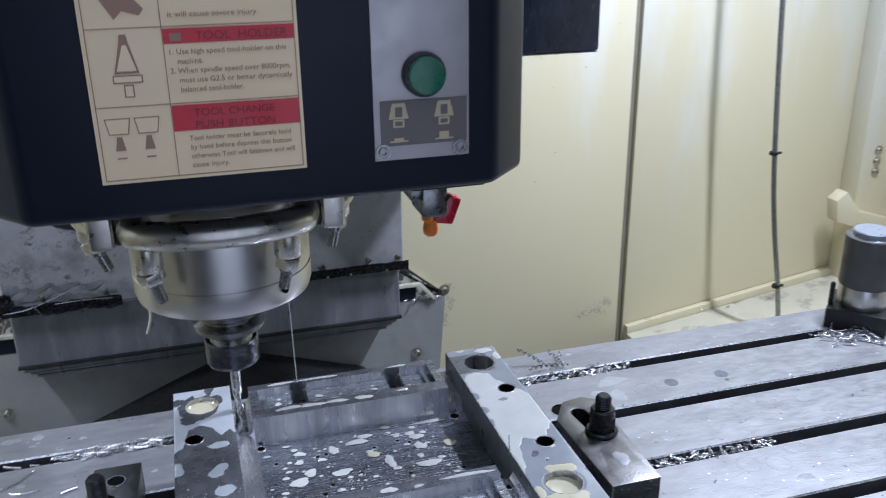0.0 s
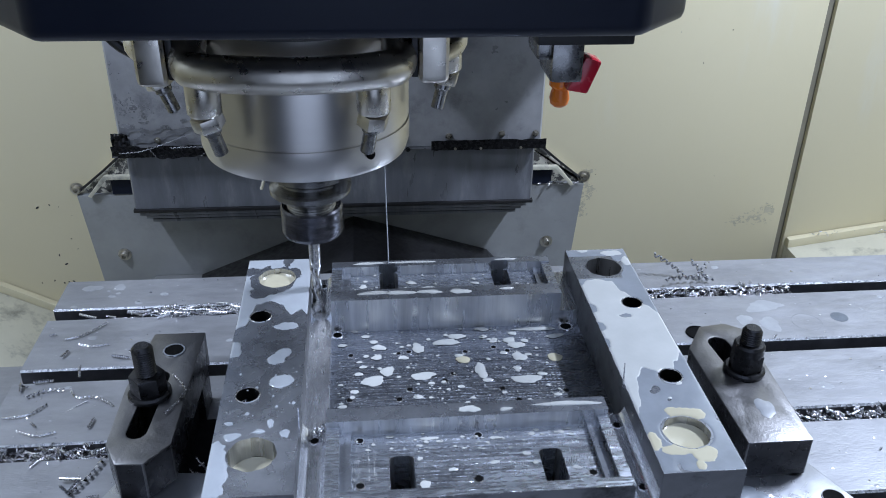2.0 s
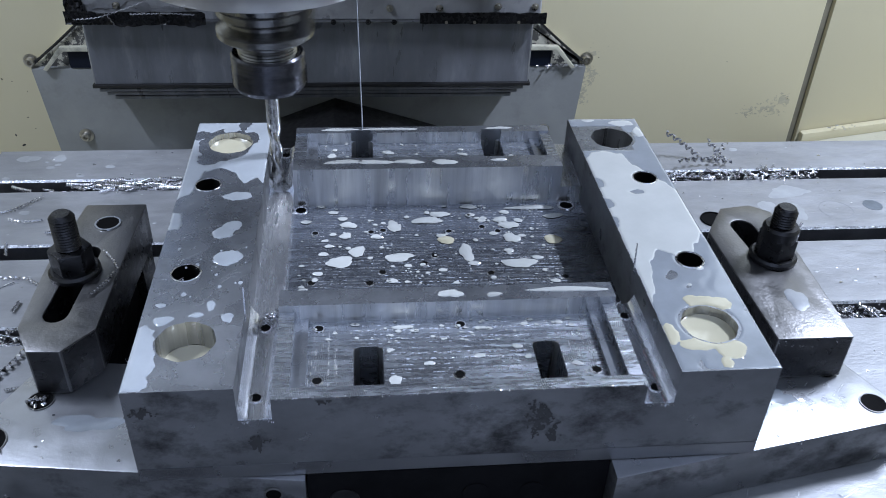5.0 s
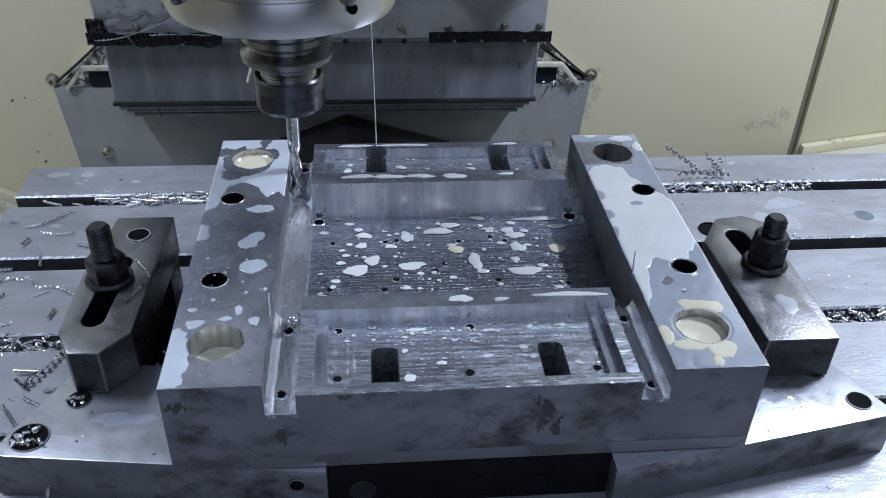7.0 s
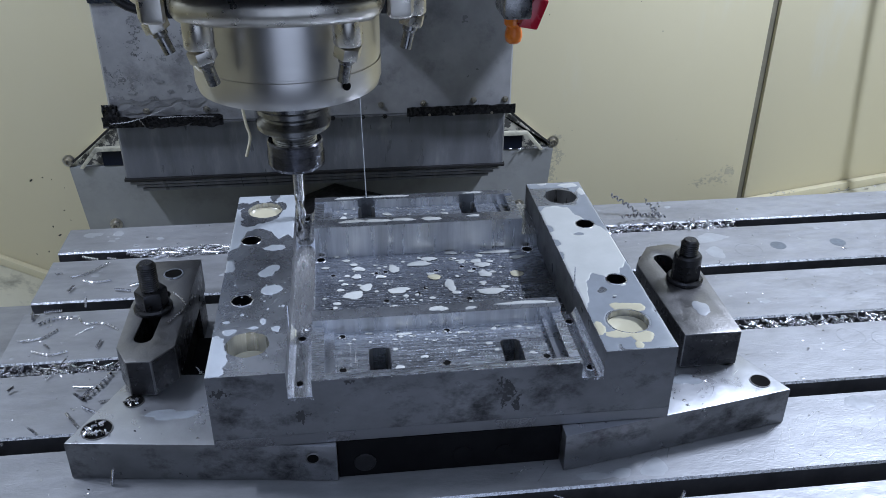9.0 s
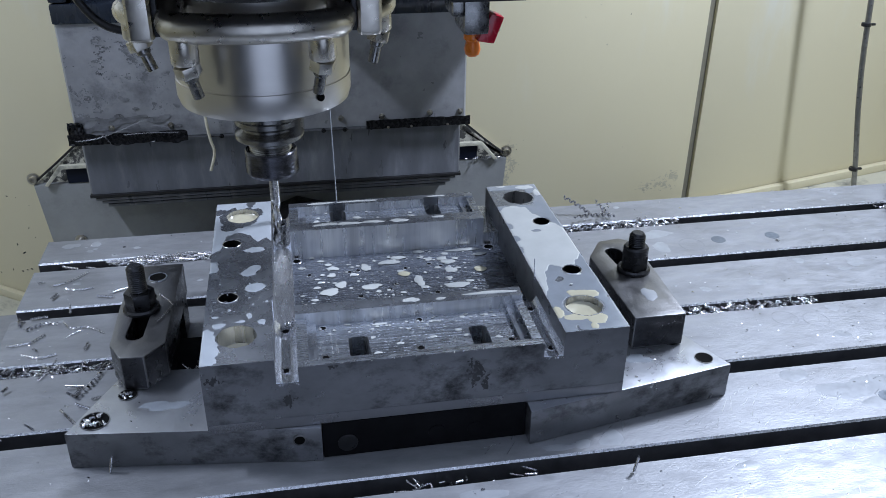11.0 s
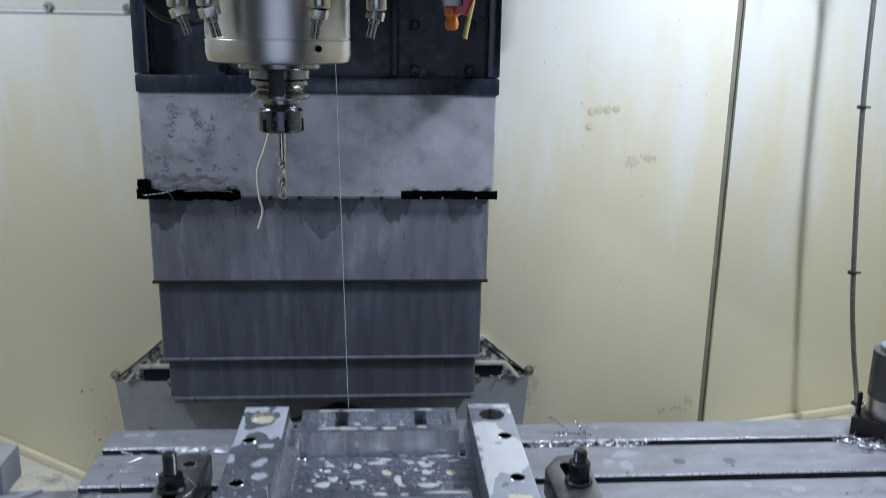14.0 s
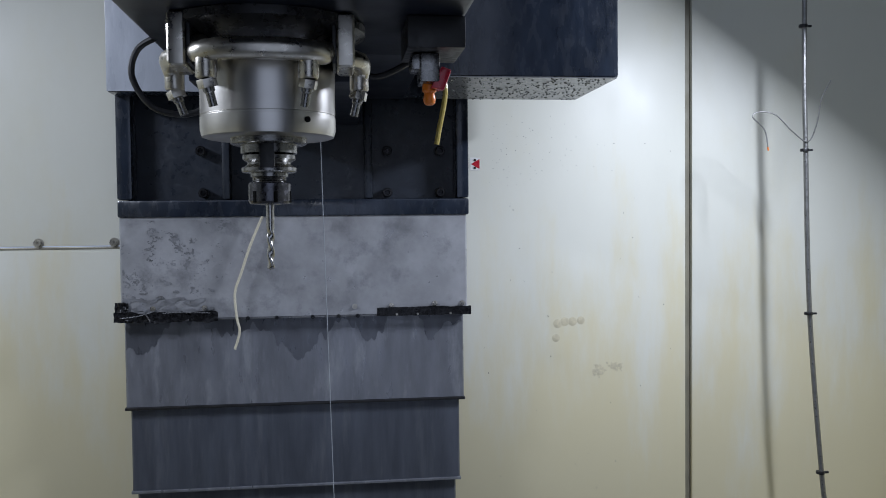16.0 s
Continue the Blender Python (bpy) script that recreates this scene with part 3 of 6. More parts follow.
part("skirt", box(-0.56, 0.33, 0.62, 1.029, -0.749, -0.425, 0.003), SHROUD, sh)
for s, xe, xi in ((-1, -0.574, -0.470), (1, 0.338, 0.235)):
    part("ear", prism([(xe, -0.172), (xi, -0.078), (xi - s * 0.03, -0.078), (xi - s * 0.03, -0.167), (xe, -0.167)][:4 if s < 0 else 5], 1.040, 1.054, 0.001, axis="y"), FLAKED, sh, "flaking cream sheet ear")
    xa, xb = (xe - s * 0.028, xi - s * 0.03)
    part("ear_lip", prism([(xa, -0.168), (xa - s * 0.03, -0.135), (xb, -0.135), (xb, -0.127), (xa - s * 0.026, -0.128), (xa + s * 0.006, -0.166)], 1.020, 1.029, 0.0008, axis="y"), CREAM_DIRTY, sh, "cream folded lip")
    # flat navy sheet in place of the shaded hollow
    part("ear_shade", box(min(xa - s * 0.035, xb), max(xa - s * 0.035, xb), 1.0285, 1.0299, -0.166, -0.1385), NAVY, sh, "thin dark sheet standing for the shade behind the ear")
    part("ear_edge", tube([(xe, 1.036, -0.165), ((xe + xi) / 2, 1.035, -0.123), (xi, 1.036, -0.078)], 0.0022, 8), BLACK, sh, "black flaking edge")
    for x, z in ((xe, -0.158), (xi - s * 0.018 + s * 0.0, -0.172), (xi - s * -0.04 - s * 0.0, -0.288)):
        part("screw", screw_bm((x, 1.0295 if z < -0.16 else 1.039, z), 0.0075, FACE_FRONT, 0.010), CHROME, sh, "socket screw with washer")


def cover_sheet(name, x0, x1, y, z0, z1, material, label, lip=0.012):
    th = thing(name, ((x0 + x1) / 2, y, z0), label, "way cover", "telescoping covers")
    poly = [(x0, y + 0.06), (x0, y + 0.003), (x0 + 0.003, y), (x1 - 0.003, y), (x1, y + 0.003), (x1, y + 0.06), (x1 - 0.002, y + 0.06), (x1 - 0.002, y + 0.004), (x0 + 0.002, y + 0.004), (x0 + 0.002, y + 0.06)]
    part("sheet", prism(poly, z0 + 0.004, z1, 0.0), material, th)
    part("wiper_lip", box(x0 - 0.002, x1 + 0.002, y - 0.004, y + 0.05, z0 - 0.002, z0 + 0.0035, 0.0012), BLACK if material is not COVER_C else COVER_B, th, "thin folded lower lip")
    return th


cover_1 = cover_sheet("way_cover", -0.459, 0.226, 0.962, -0.168, 0.025, COVER_B, "dark grey way cover section with pale coolant streaks")
cover_2 = cover_sheet("way_cover", -0.452, 0.217, 0.971, -0.178, 0.022, COVER_C, "dark blue-grey way cover section, second from the top")
cover_3 = cover_sheet("way_cover", -0.444, 0.209, 0.980, -0.188, 0.010, COVER_C, "dark blue-grey way cover section, third from the top")
cover_sheet("way_cover", -0.436, 0.201, 0.989, -0.199, 0.000, COVER_C, "dark blue-grey lowest way cover section")

# wet runs hanging down the upper cover
def run_down(x, z):
    reach = 0.045 + 0.075 * noise.noise((x * 13, 0.3, 0.0)) + 0.035 * noise.noise((x * 37, 4.3, 0.0)) + 0.014 * noise.noise((x * 110, 7.3, 0.0))
    return reach - (0.022 - z) + 0.010 * noise.noise((x * 60, z * 40, 8.0)) - 0.012 * (x > 0.0)


part("wet_residue", blotch(-0.456, 0.223, -0.160, 0.0225, 0.9616, 0.0016, run_down), RESIDUE, cover_1, "darker wet coolant runs", kind="stuff")
TAPE = mat("shiny_black_tape", (0.018, 0.018, 0.020), 0.26, var=0.3, scale=60, bump=0.15, bscale=200)
# ---- moving spindle head ----
HEAD = thing("spindle_head", (-0.11, 0.40, 0.373), "dark blue machine spindle head with steel nose and coolant ring", "spindle head")
# scuffed plate with its rubber wiper below the casting
part("apron_plate", prism([(-0.462, 1.02), (-0.462, 0.952), (-0.459, 0.949), (0.230, 0.949), (0.233, 0.952), (0.233, 1.02), (0.229, 1.02), (0.229, 0.956), (-0.458, 0.956), (-0.458, 1.02)], -0.0545, 0.150), COVER_A, HEAD, "scuffed grey steel apron plate")
part("wiper_strip", box(-0.472, 0.238, 0.940, 0.9485, -0.0580, -0.0552, 0.0010), STEEL_SIDE, HEAD, "thin steel wiper edge")
def strand(points, r, pitch, width):
    """A long twisted ribbon of swarf lying along a bent line."""
    bm = bmesh.new()
    p = [Vector(q) for q in points]
    line = []
    for k in range(len(p) - 1):
        a, b, c, d = p[max(k - 1, 0)], p[k], p[k + 1], p[min(k + 2, len(p) - 1)]
        for m in range(24):
            t = m / 24
            line.append(0.5 * (2 * b + (c - a) * t + (2 * a - 5 * b + 4 * c - d) * t * t + (3 * b - a - 3 * c + d) * t ** 3))
    run, prev = 0.0, None
    for a, b in zip(line, line[1:]):
        d = b - a
        n = max(1, int(d.length / (pitch / 9)))
        u = d.normalized()
        side = Vector((-u.y, u.x, 0)).normalized()
        up = u.cross(side)
        for k in range(n):
            w = 2 * math.pi * (run + d.length * k / n) / pitch
            c = a + d * (k / n) + r * (math.cos(w) * side + math.sin(w) * up)
            v = (bm.verts.new(c), bm.verts.new(c + u * width))
            if prev:
                bm.faces.new((prev[0], v[0], v[1], prev[1]))
            prev = v
        run += d.length
    return bm


def tape(x0, x1, z0, z1, y, seed, rough):
    bm = bmesh.new()
    nx, nz = 46, 6
    grid = []
    for i in range(nx + 1):
        col = []
        for j in range(nz + 1):
            x, z = x0 + (x1 - x0) * i / nx, z0 + (z1 - z0) * j / nz
            d = rough * (noise.noise(Vector((x * 60, z * 140, seed))) + 0.6 * noise.noise(Vector((x * 160, z * 260, seed + 5))))
            col.append(bm.verts.new((x, y - abs(d) - 0.0004, z + d * 0.6)))
        grid.append(col)
    for i in range(nx):
        for j in range(nz):
            bm.faces.new((grid[i][j], grid[i + 1][j], grid[i + 1][j + 1], grid[i][j + 1]))
    bmesh.ops.solidify(bm, geom=bm.faces[:], thickness=0.0006)
    return bm


def oiled(x, z):
    q = Vector((x * 26, z * 30, 1.5))
    return noise.noise(q) + 0.6 * noise.noise(q * 2.4) + 0.6 * noise.noise(q * 7) + 0.5 * noise.noise(q * 17) - 0.42 - 2.6 * max(0, x + 0.36) - 1.5 * abs(z - 0.06)


part("oil_stain", blotch(-0.458, -0.20, -0.040, 0.142, 0.9486, 0.0014, oiled), OILED, HEAD, "dark oil stains on the apron plate", kind="stuff")
part("crumpled_film", blotch(-0.458, -0.28, -0.044, 0.030, 0.9480, 0.0016, lambda x, z: 0.012 - (z + 0.044) * 0.5 + 0.05 * noise.noise((x * 30 + z * 40, z * 90 - x * 20, 3.0)) - 0.17 * max(0, x + 0.36), 0.0015), OILED, HEAD, "crumpled oily film above the wiper")
part("wiper_tape", tape(-0.473, -0.272, -0.0600, -0.0400, 0.938, 1, 0.0055), TAPE, HEAD, "crumpled shiny black tape")
part("wiper_tape", tape(0.045, 0.239, -0.0575, -0.0400, 0.937, 7, 0.0022), TAPE, HEAD, "strip of shiny black tape")
part("wiper_tape", tape(-0.472, -0.446, -0.044, -0.020, 0.945, 4, 0.007), TAPE, HEAD, "crumpled tape end")
rnd = random.Random(2)
for x in (-0.40, -0.30, 0.0, 0.075, 0.165, 0.222):
    part("wiper_screw", screw_bm((x, 0.9485, -0.036 + rnd.uniform(-0.002, 0.002)), 0.0035, FACE_FRONT, 0.005), CHROME, HEAD)
# torn shreds and swarf caught in the tape
for pts in ([(-0.462, 0.9325, -0.050), (-0.425, 0.9310, -0.046), (-0.385, 0.9330, -0.034), (-0.345, 0.9440, -0.021)], [(-0.416, 0.9310, -0.036), (-0.408, 0.9290, -0.046), (-0.402, 0.9300, -0.057)], [(-0.380, 0.9310, -0.0415), (-0.330, 0.9310, -0.0400), (-0.285, 0.9330, -0.0430)]):
    part("caught_shred", strand(pts, 0.0011, 0.0065, 0.0022), OILED, HEAD, "dull grey shred caught in the tape", sharp=60)
for x in (0.085, 0.128, 0.196):
    part("wiper_screw", screw_bm((x, 0.9345, -0.0545), 0.0015, FACE_FRONT, 0.003), CHROME, HEAD)
for x in (-0.214, -0.157, -0.085, -0.033, 0.006):
    part("wiper_screw", screw_bm((x, 0.9398, -0.0560), 0.0026, FACE_FRONT, 0.004), STUD, HEAD)
# casting frame with its recess
CASTING = mat("oily_dark_casting", (0.020, 0.025, 0.034), 0.34, var=0.25, scale=26, rvar=0.1, bump=0.3, bscale=120)
zl, zh = 0.148, 0.385
part("casting_back", box(-0.455, 0.232, 0.99, 1.02, zl, zh + 0.5), CASTING, HEAD)
part("frame_bar", box(-0.464, 0.238, 0.944, 0.9895, zl, zl + 0.034, 0.005), NAVY_WET, HEAD)
for x0, x1 in ((-0.464, -0.434), (0.212, 0.238)):
    part("frame_side", box(x0, x1, 0.944, 0.9895, zl + 0.035, zh + 0.5, 0.005), NAVY_WET, HEAD)
for x0, x1 in ((-0.262, -0.246), (0.024, 0.040)):
    part("frame_rib", box(x0, x1, 0.955, 0.9895, zl + 0.035, zh, 0.005), CASTING, HEAD)
part("neck", box(-0.235, 0.013, 0.42, 0.9895, 0.335, 1.0, 0.004), NAVY, HEAD)
for x, z in ((-0.304, 0.281), (-0.300, 0.196), (0.071, 0.195), (0.181, 0.195), (0.181, 0.281), (0.071, 0.281)):
    part("bolt", lathe([(0.010, 0), (0.010, 0.028), (0.008, 0.030), (0.0055, 0.030), (0.005, 0.018), (0.0004, 0.018)], (x, 0.9898, z), 18, FACE_FRONT), STUD, HEAD, "socket cap bolt")
# rear sheet body and side box
part("rear_cover", box(-0.462, 0.236, 0.885, 0.943, 0.386, 1.3, 0.004), NAVY_WET, HEAD)
# thin sheet laid over the cover to hold the painted reflection
part("rear_sheet", box(-0.4625, -0.272, 0.8815, 0.8842, 0.3875, 1.3, 0.001), PALE_SHEET, HEAD, "wet sheet beaded with coolant, blue-grey from painted lamp reflection")
part("side_box", box(0.135, 0.449, 0.615, 0.884, 0.3785, 1.2, 0.004), NAVY_WET, HEAD, "dark blue sheet box beaded with droplets")
part("box_underside", box(0.137, 0.447, 0.617, 0.884, 0.3765, 0.3783), DROPS, HEAD, "grey underside beaded with droplets")
bm = bmesh.new()
for i in range(420):
    x, y, r = rnd.uniform(0.15, 0.44), rnd.uniform(0.62, 0.88), rnd.uniform(0.0009, 0.0025)
    lathe([(r, 0), (r * 0.8, -r * 0.5), (r * 0.3, -r * 0.8)], (x, y, 0.3765), 7, None, bm)
part("droplet_film", bm, BEAD, HEAD, "coolant drops hanging from the sheet", kind="stuff")
part("box_screw", screw_bm((0.4495, 0.640, 0.425), 0.004, Matrix.Rotation(radians(90), 4, "Y"), 0.006), CHROME, HEAD)
# front cover: chamfered sheet hood
ZC = 0.373
poly = [(-0.236, 0.050), (0.086, 0.050), (0.122, 0.088), (0.122, 0.42), (-0.268, 0.42), (-0.268, 0.088)]
bm = prism(poly, ZC, 0.95)
low = [e for e in bm.edges if abs(e.verts[0].co.z - ZC) < 1e-5 and abs(e.verts[1].co.z - ZC) < 1e-5]
up = [e for e in bm.edges if abs(e.verts[0].co.z - e.verts[1].co.z) > 0.1]
bmesh.ops.bevel(bm, geom=low + up, offset=0.007, segments=4, profile=0.5, affect="EDGES")
hood = part("hood", bm, NAVY, HEAD, "dark blue painted sheet hood")
part("head_body", box(-0.235, 0.10, 0.4205, 0.885, 0.376, 1.1, 0.004), NAVY, HEAD)
AX, AY = -0.112, 0.245
part("spindle_collar", lathe([(0.118, 0.372), (0.118, 0.362), (0.104, 0.354), (0.092, 0.350), (0.086, 0.343), (0.079, 0.343)], (AX, AY, 0), 64), COLLAR, HEAD, "dark turned collar under the hood")
part("spindle_nose", lathe([(0.0800, 0.345), (0.0805, 0.344), (0.0805, 0.2650), (0.0797, 0.2645), (0.0797, 0.2630), (0.0808, 0.2625), (0.0808, 0.2470), (0.0785, 0.2395), (0.0745, 0.2380), (0.040, 0.2380)], (AX, AY, 0), 96), SPINDLE, HEAD, "turned bright steel spindle nose", sharp=25)
part("spindle_face", lathe([(0.046, 0.239), (0.046, 0.2320), (0.043, 0.2300), (0.034, 0.2300), (0.034, 0.2200), (0.024, 0.2195)], (AX, AY, 0), 48), HOLDER, HEAD)
part("nose_hole", lathe([(0.0034, 0), (0.0034, 0.002)], (AX + 0.0810 * math.sin(radians(37)), AY - 0.0810 * math.cos(radians(37)), 0.2545), 16, Matrix.Rotation(radians(37), 4, "Z") @ FACE_FRONT), DARKHOLE, HEAD)
# coolant ring: bent tube held by clamps, with four nozzles
RING = [(s * x, y, z) for s, x, y, z in ((-1, 0.0705, 0.184, 0.340), (-1, 0.0690, 0.164, 0.3265), (-1, 0.057, 0.150, 0.3265), (-1, 0.030, 0.141, 0.327), (1, 0.0, 0.138, 0.327), (1, 0.030, 0.141, 0.327), (1, 0.057, 0.150, 0.3265), (1, 0.0690, 0.164, 0.3265), (1, 0.0705, 0.184, 0.340))]
part("coolant_ring", tube([(AX + x, y, z) for x, y, z in RING], 0.0123, 18), CHROME, HEAD, "bent dull nickel coolant tube")
for s in (-1, 1):
    part("ring_bracket", box(AX + s * 0.0935 - 0.0105, AX + s * 0.0935 + 0.0105, 0.163, 0.232, 0.3115, 0.3725, 0.006, seg=3), CHROME, HEAD, "nickel bracket beside the tube")
    # black strip put in as the gap's darkness
    part("bracket_gap_shade", box(AX + s * 0.0805 - 0.0022, AX + s * 0.0805 + 0.0022, 0.166, 0.236, 0.316, 0.3725, 0.001), BLACK, HEAD)
    part("side_tube", tube([(AX + s * 0.096, 0.188, 0.327), (AX + s * 0.110, 0.212, 0.327), (AX + s * 0.1135, 0.236, 0.324), (AX + s * 0.111, 0.246, 0.312), (AX + s * 0.110, 0.246, 0.300)], 0.0105, 14), CHROME, HEAD)
for i, (ax, ay, lean) in enumerate(((-0.110, 0.001, -20), (-0.060, -0.090, -13), (0.052, -0.091, 10), (0.110, 0.001, 13))):
    x, y = AX + ax, AY + ay
    z = 0.316
    n = part("nozzle_elbow", lathe([(0.0100, 0.012), (0.0116, 0.004), (0.0116, -0.018), (0.0102, -0.020)], (x, y, z), 20), CHROME, HEAD)
    hexa = [(0.0112 * math.cos(radians(a)), 0.0112 * math.sin(radians(a))) for a in range(15, 375, 60)]
    bm = prism(hexa, -0.010, 0.0, 0.0008)
    t = Matrix.Translation((x, y, z - 0.020)) @ Matrix.Rotation(radians(lean), 4, "Y") @ Matrix.Rotation(radians(10 if ay < -0.05 else 0), 4, "X")
    bm.transform(t)
    part("nozzle_nut", bm, CHROME, HEAD, "hexagon nickel nut")
    part("nozzle_tip", lathe([(0.0066, -0.010), (0.0066, -0.014), (0.0050, -0.016), (0.0050, -0.031), (0.0038, -0.031), (0.0034, -0.026)], (0, 0, 0), 16, t), HOLDER, HEAD, "steel nozzle tip")
# valve block with red lever and orange ball nozzle
part("valve_bracket", box(0.052, 0.1195, 0.168, 0.269, 0.336, 0.3725, 0.002), BLACK, HEAD)
part("valve_body", join(box(0.0685, 0.0925, 0.194, 0.240, 0.3006, 0.3355, 0.004), box(0.0585, 0.0745, 0.199, 0.239, 0.3156, 0.3355, 0.005)), HOLDER, HEAD, "worn grey valve body")
part("valve_lever", prism([(0.0815, 0.2946), (0.0975, 0.2916), (0.1065, 0.3156), (0.0945, 0.3196)], 0.196, 0.214, 0.002, axis="y"), RED, HEAD, "red plastic valve lever")
part("orange_nozzle", lathe([(0.0078, 0.316), (0.0085, 0.313), (0.0085, 0.3070), (0.0060, 0.3045), (0.0070, 0.3010), (0.0077, 0.2970), (0.0066, 0.2925), (0.0043, 0.2905)], (0.0815, 0.216, -0.0144), 24), ORANGE, HEAD, "orange ball joint of a cut coolant hose")
part("amber_tube", tube([(0.140, 0.600, 0.385), (0.148, 0.600, 0.360), (0.147, 0.600, 0.335), (0.137, 0.600, 0.284), (0.133, 0.600, 0.262)], 0.0044, 10), YELLOW, HEAD, "amber plastic hose end")
part("black_hose", tube([(-0.165, 0.33, 0.345), (-0.205, 0.34, 0.285), (-0.262, 0.34, 0.285), (-0.292, 0.34, 0.325), (-0.285, 0.34, 0.362), (-0.255, 0.33, 0.378)], 0.0042, 10), BLACK, HEAD, "looped black hose")
part("black_hose", tube([(-0.02, 0.33, 0.345), (0.02, 0.34, 0.330), (0.06, 0.34, 0.345), (0.09, 0.34, 0.368)], 0.0042, 10), BLACK, HEAD)
part("cord", tube([(-0.181, 0.930, 0.148), (-0.205, 0.928, 0.092), (-0.224, 0.928, 0.036), (-0.237, 0.928, -0.003), (-0.234, 0.926, -0.053), (-0.229, 0.926, -0.081), (-0.239, 0.926, -0.116)], 0.0026, 8), STRING, HEAD, "dangling frayed cotton cord")

# hood front: warning label and button plate
FY = 0.050
part("warning_label", box(-0.186, -0.053, FY - 0.0008, FY - 0.0002, 0.399, 0.66), PAPER, hood, "cream printed warning label with red bands")


def flat(name, x0, x1, z0, z1, material, parent, proud=0.0012):
    return part(name, box(x0, x1, FY - proud, FY - proud + 0.0003, z0, z1), material, parent)


def lettering(text, x, z, size, material, parent, wide=None):
    cu = bpy.data.curves.new("lettering", "FONT")
    cu.body, cu.size, cu.extrude = text, size, 0.0001
    tmp = new("tmp_text", cu)
    bpy.context.view_layer.update()
    me = bpy.data.meshes.new_from_object(tmp.evaluated_get(bpy.context.evaluated_depsgraph_get()))
    bpy.data.objects.remove(tmp)
    bm = bmesh.new()
    bm.from_mesh(me)
    bpy.data.meshes.remove(me)
    w = max(v.co.x for v in bm.verts)
    k = wide / w if wide else 1
    bm.transform(Matrix.Translation((x, FY - 0.0019, z)) @ FACE_FRONT @ Matrix.Diagonal((k, 1, 1, 1)))
    return part("lettering", bm, material, parent)


for z0, z1 in ((0.487, 0.4965), (0.431, 0.448), (0.560, 0.572)):
    flat("red_band", -0.1375, -0.0555, z0, z1, LABELRED, hood)
for z in (0.449, 0.4975, 0.573):
    flat("rule", -0.1835, -0.0555, z, z + 0.0005, INK, hood, 0.0014)
for x in (-0.1835, -0.1381, -0.0557):
    flat("rule", x, x + 0.0005, 0.4015, 0.655, INK, hood, 0.0014)
flat("rule", -0.1835, -0.0555, 0.4012, 0.4017, INK, hood, 0.0014)
DARKRED = mat("dark_red_print", (0.27, 0.014, 0.018), 0.4, var=0.05, bump=0.0)
lettering("TOOL  HOLDER", -0.118, 0.4890, 0.0075, DARKRED, hood, 0.058)
lettering("TOOL CHANGE", -0.124, 0.4405, 0.0068, DARKRED, hood, 0.052)
lettering("PUSH BUTTON", -0.124, 0.4325, 0.0068, DARKRED, hood, 0.052)
flat("triangle_mark", -0.1335, -0.1265, 0.4885, 0.4935, INK, hood, 0.0016)
for text, x, z, w in (("1. Use high speed tool-holder on this", -0.1355, 0.4805, 0.074), ("machine.", -0.1305, 0.4745, 0.016), ("2. When spindle speed over 8000rpm,", -0.1355, 0.4685, 0.076),
                      ("must use G2.5 or better dynamically", -0.1305, 0.4625, 0.072), ("balanced tool-holder.", -0.1305, 0.4565, 0.040), ("Tool holder must be Securely hold", -0.1285, 0.4245, 0.066),
                      ("by hand before depress this button", -0.1285, 0.4185, 0.066), ("otherwise Tool will falldown and will", -0.1285, 0.4125, 0.068), ("cause injury.", -0.1285, 0.4065, 0.024), ("it will cause severe injury.", -0.1335, 0.5035, 0.056)):
    lettering(text, x, z, 0.0048, INK, hood, w)
# tool holder pictogram and two collet pictograms
bm = prism([(-0.1635, 0.494), (-0.1595, 0.494), (-0.1585, 0.488), (-0.1540, 0.470), (-0.1690, 0.470), (-0.1645, 0.488)], FY - 0.0014, FY - 0.0011, axis="y")
box(-0.1705, -0.1525, FY - 0.0014, FY - 0.0011, 0.464, 0.469, 0, bm)
box(-0.1645, -0.1585, FY - 0.0014, FY - 0.0011, 0.455, 0.463, 0, bm)
part("pictogram", bm, INK, hood)
bm = prism([(-0.1625, 0.4875), (-0.1600, 0.4875), (-0.1555, 0.4715), (-0.1675, 0.4715)], FY - 0.0018, FY - 0.0015, axis="y")
part("pictogram_fill", join(bm, join(box(-0.1697, -0.1533, FY - 0.0018, FY - 0.0015, 0.4648, 0.4682), box(-0.1637, -0.1593, FY - 0.0018, FY - 0.0015, 0.4558, 0.4622))), PAPER, hood)
for cx in (-0.1715, -0.1535):
    bm = prism([(cx - 0.008, 0.442), (cx + 0.008, 0.442), (cx + 0.006, 0.4315), (cx - 0.006, 0.4315)], FY - 0.0014, FY - 0.0011, axis="y")
    prism([(cx - 0.0015, 0.430), (cx + 0.0015, 0.430), (cx + 0.0032, 0.421), (cx - 0.0032, 0.421)], FY - 0.0014, FY - 0.0011, 0, bm, "y")
    box(cx - 0.003, cx + 0.003, FY - 0.0014, FY - 0.0011, 0.4155, 0.4163, 0, bm)
    part("pictogram", bm, INK, hood)
    part("pictogram_fill", prism([(cx - 0.0072, 0.4414), (cx + 0.0072, 0.4414), (cx + 0.0055, 0.4322), (cx - 0.0055, 0.4322)], FY - 0.0018, FY - 0.0015, axis="y"), PAPER, hood)
bm = prism([(-0.181, 0.522), (-0.172, 0.515), (-0.165, 0.503), (-0.160, 0.508), (-0.150, 0.505), (-0.147, 0.509), (-0.152, 0.515), (-0.162, 0.519), (-0.170, 0.526)], FY - 0.0014, FY - 0.0011, axis="y")
part("pictogram", bm, INK, hood)
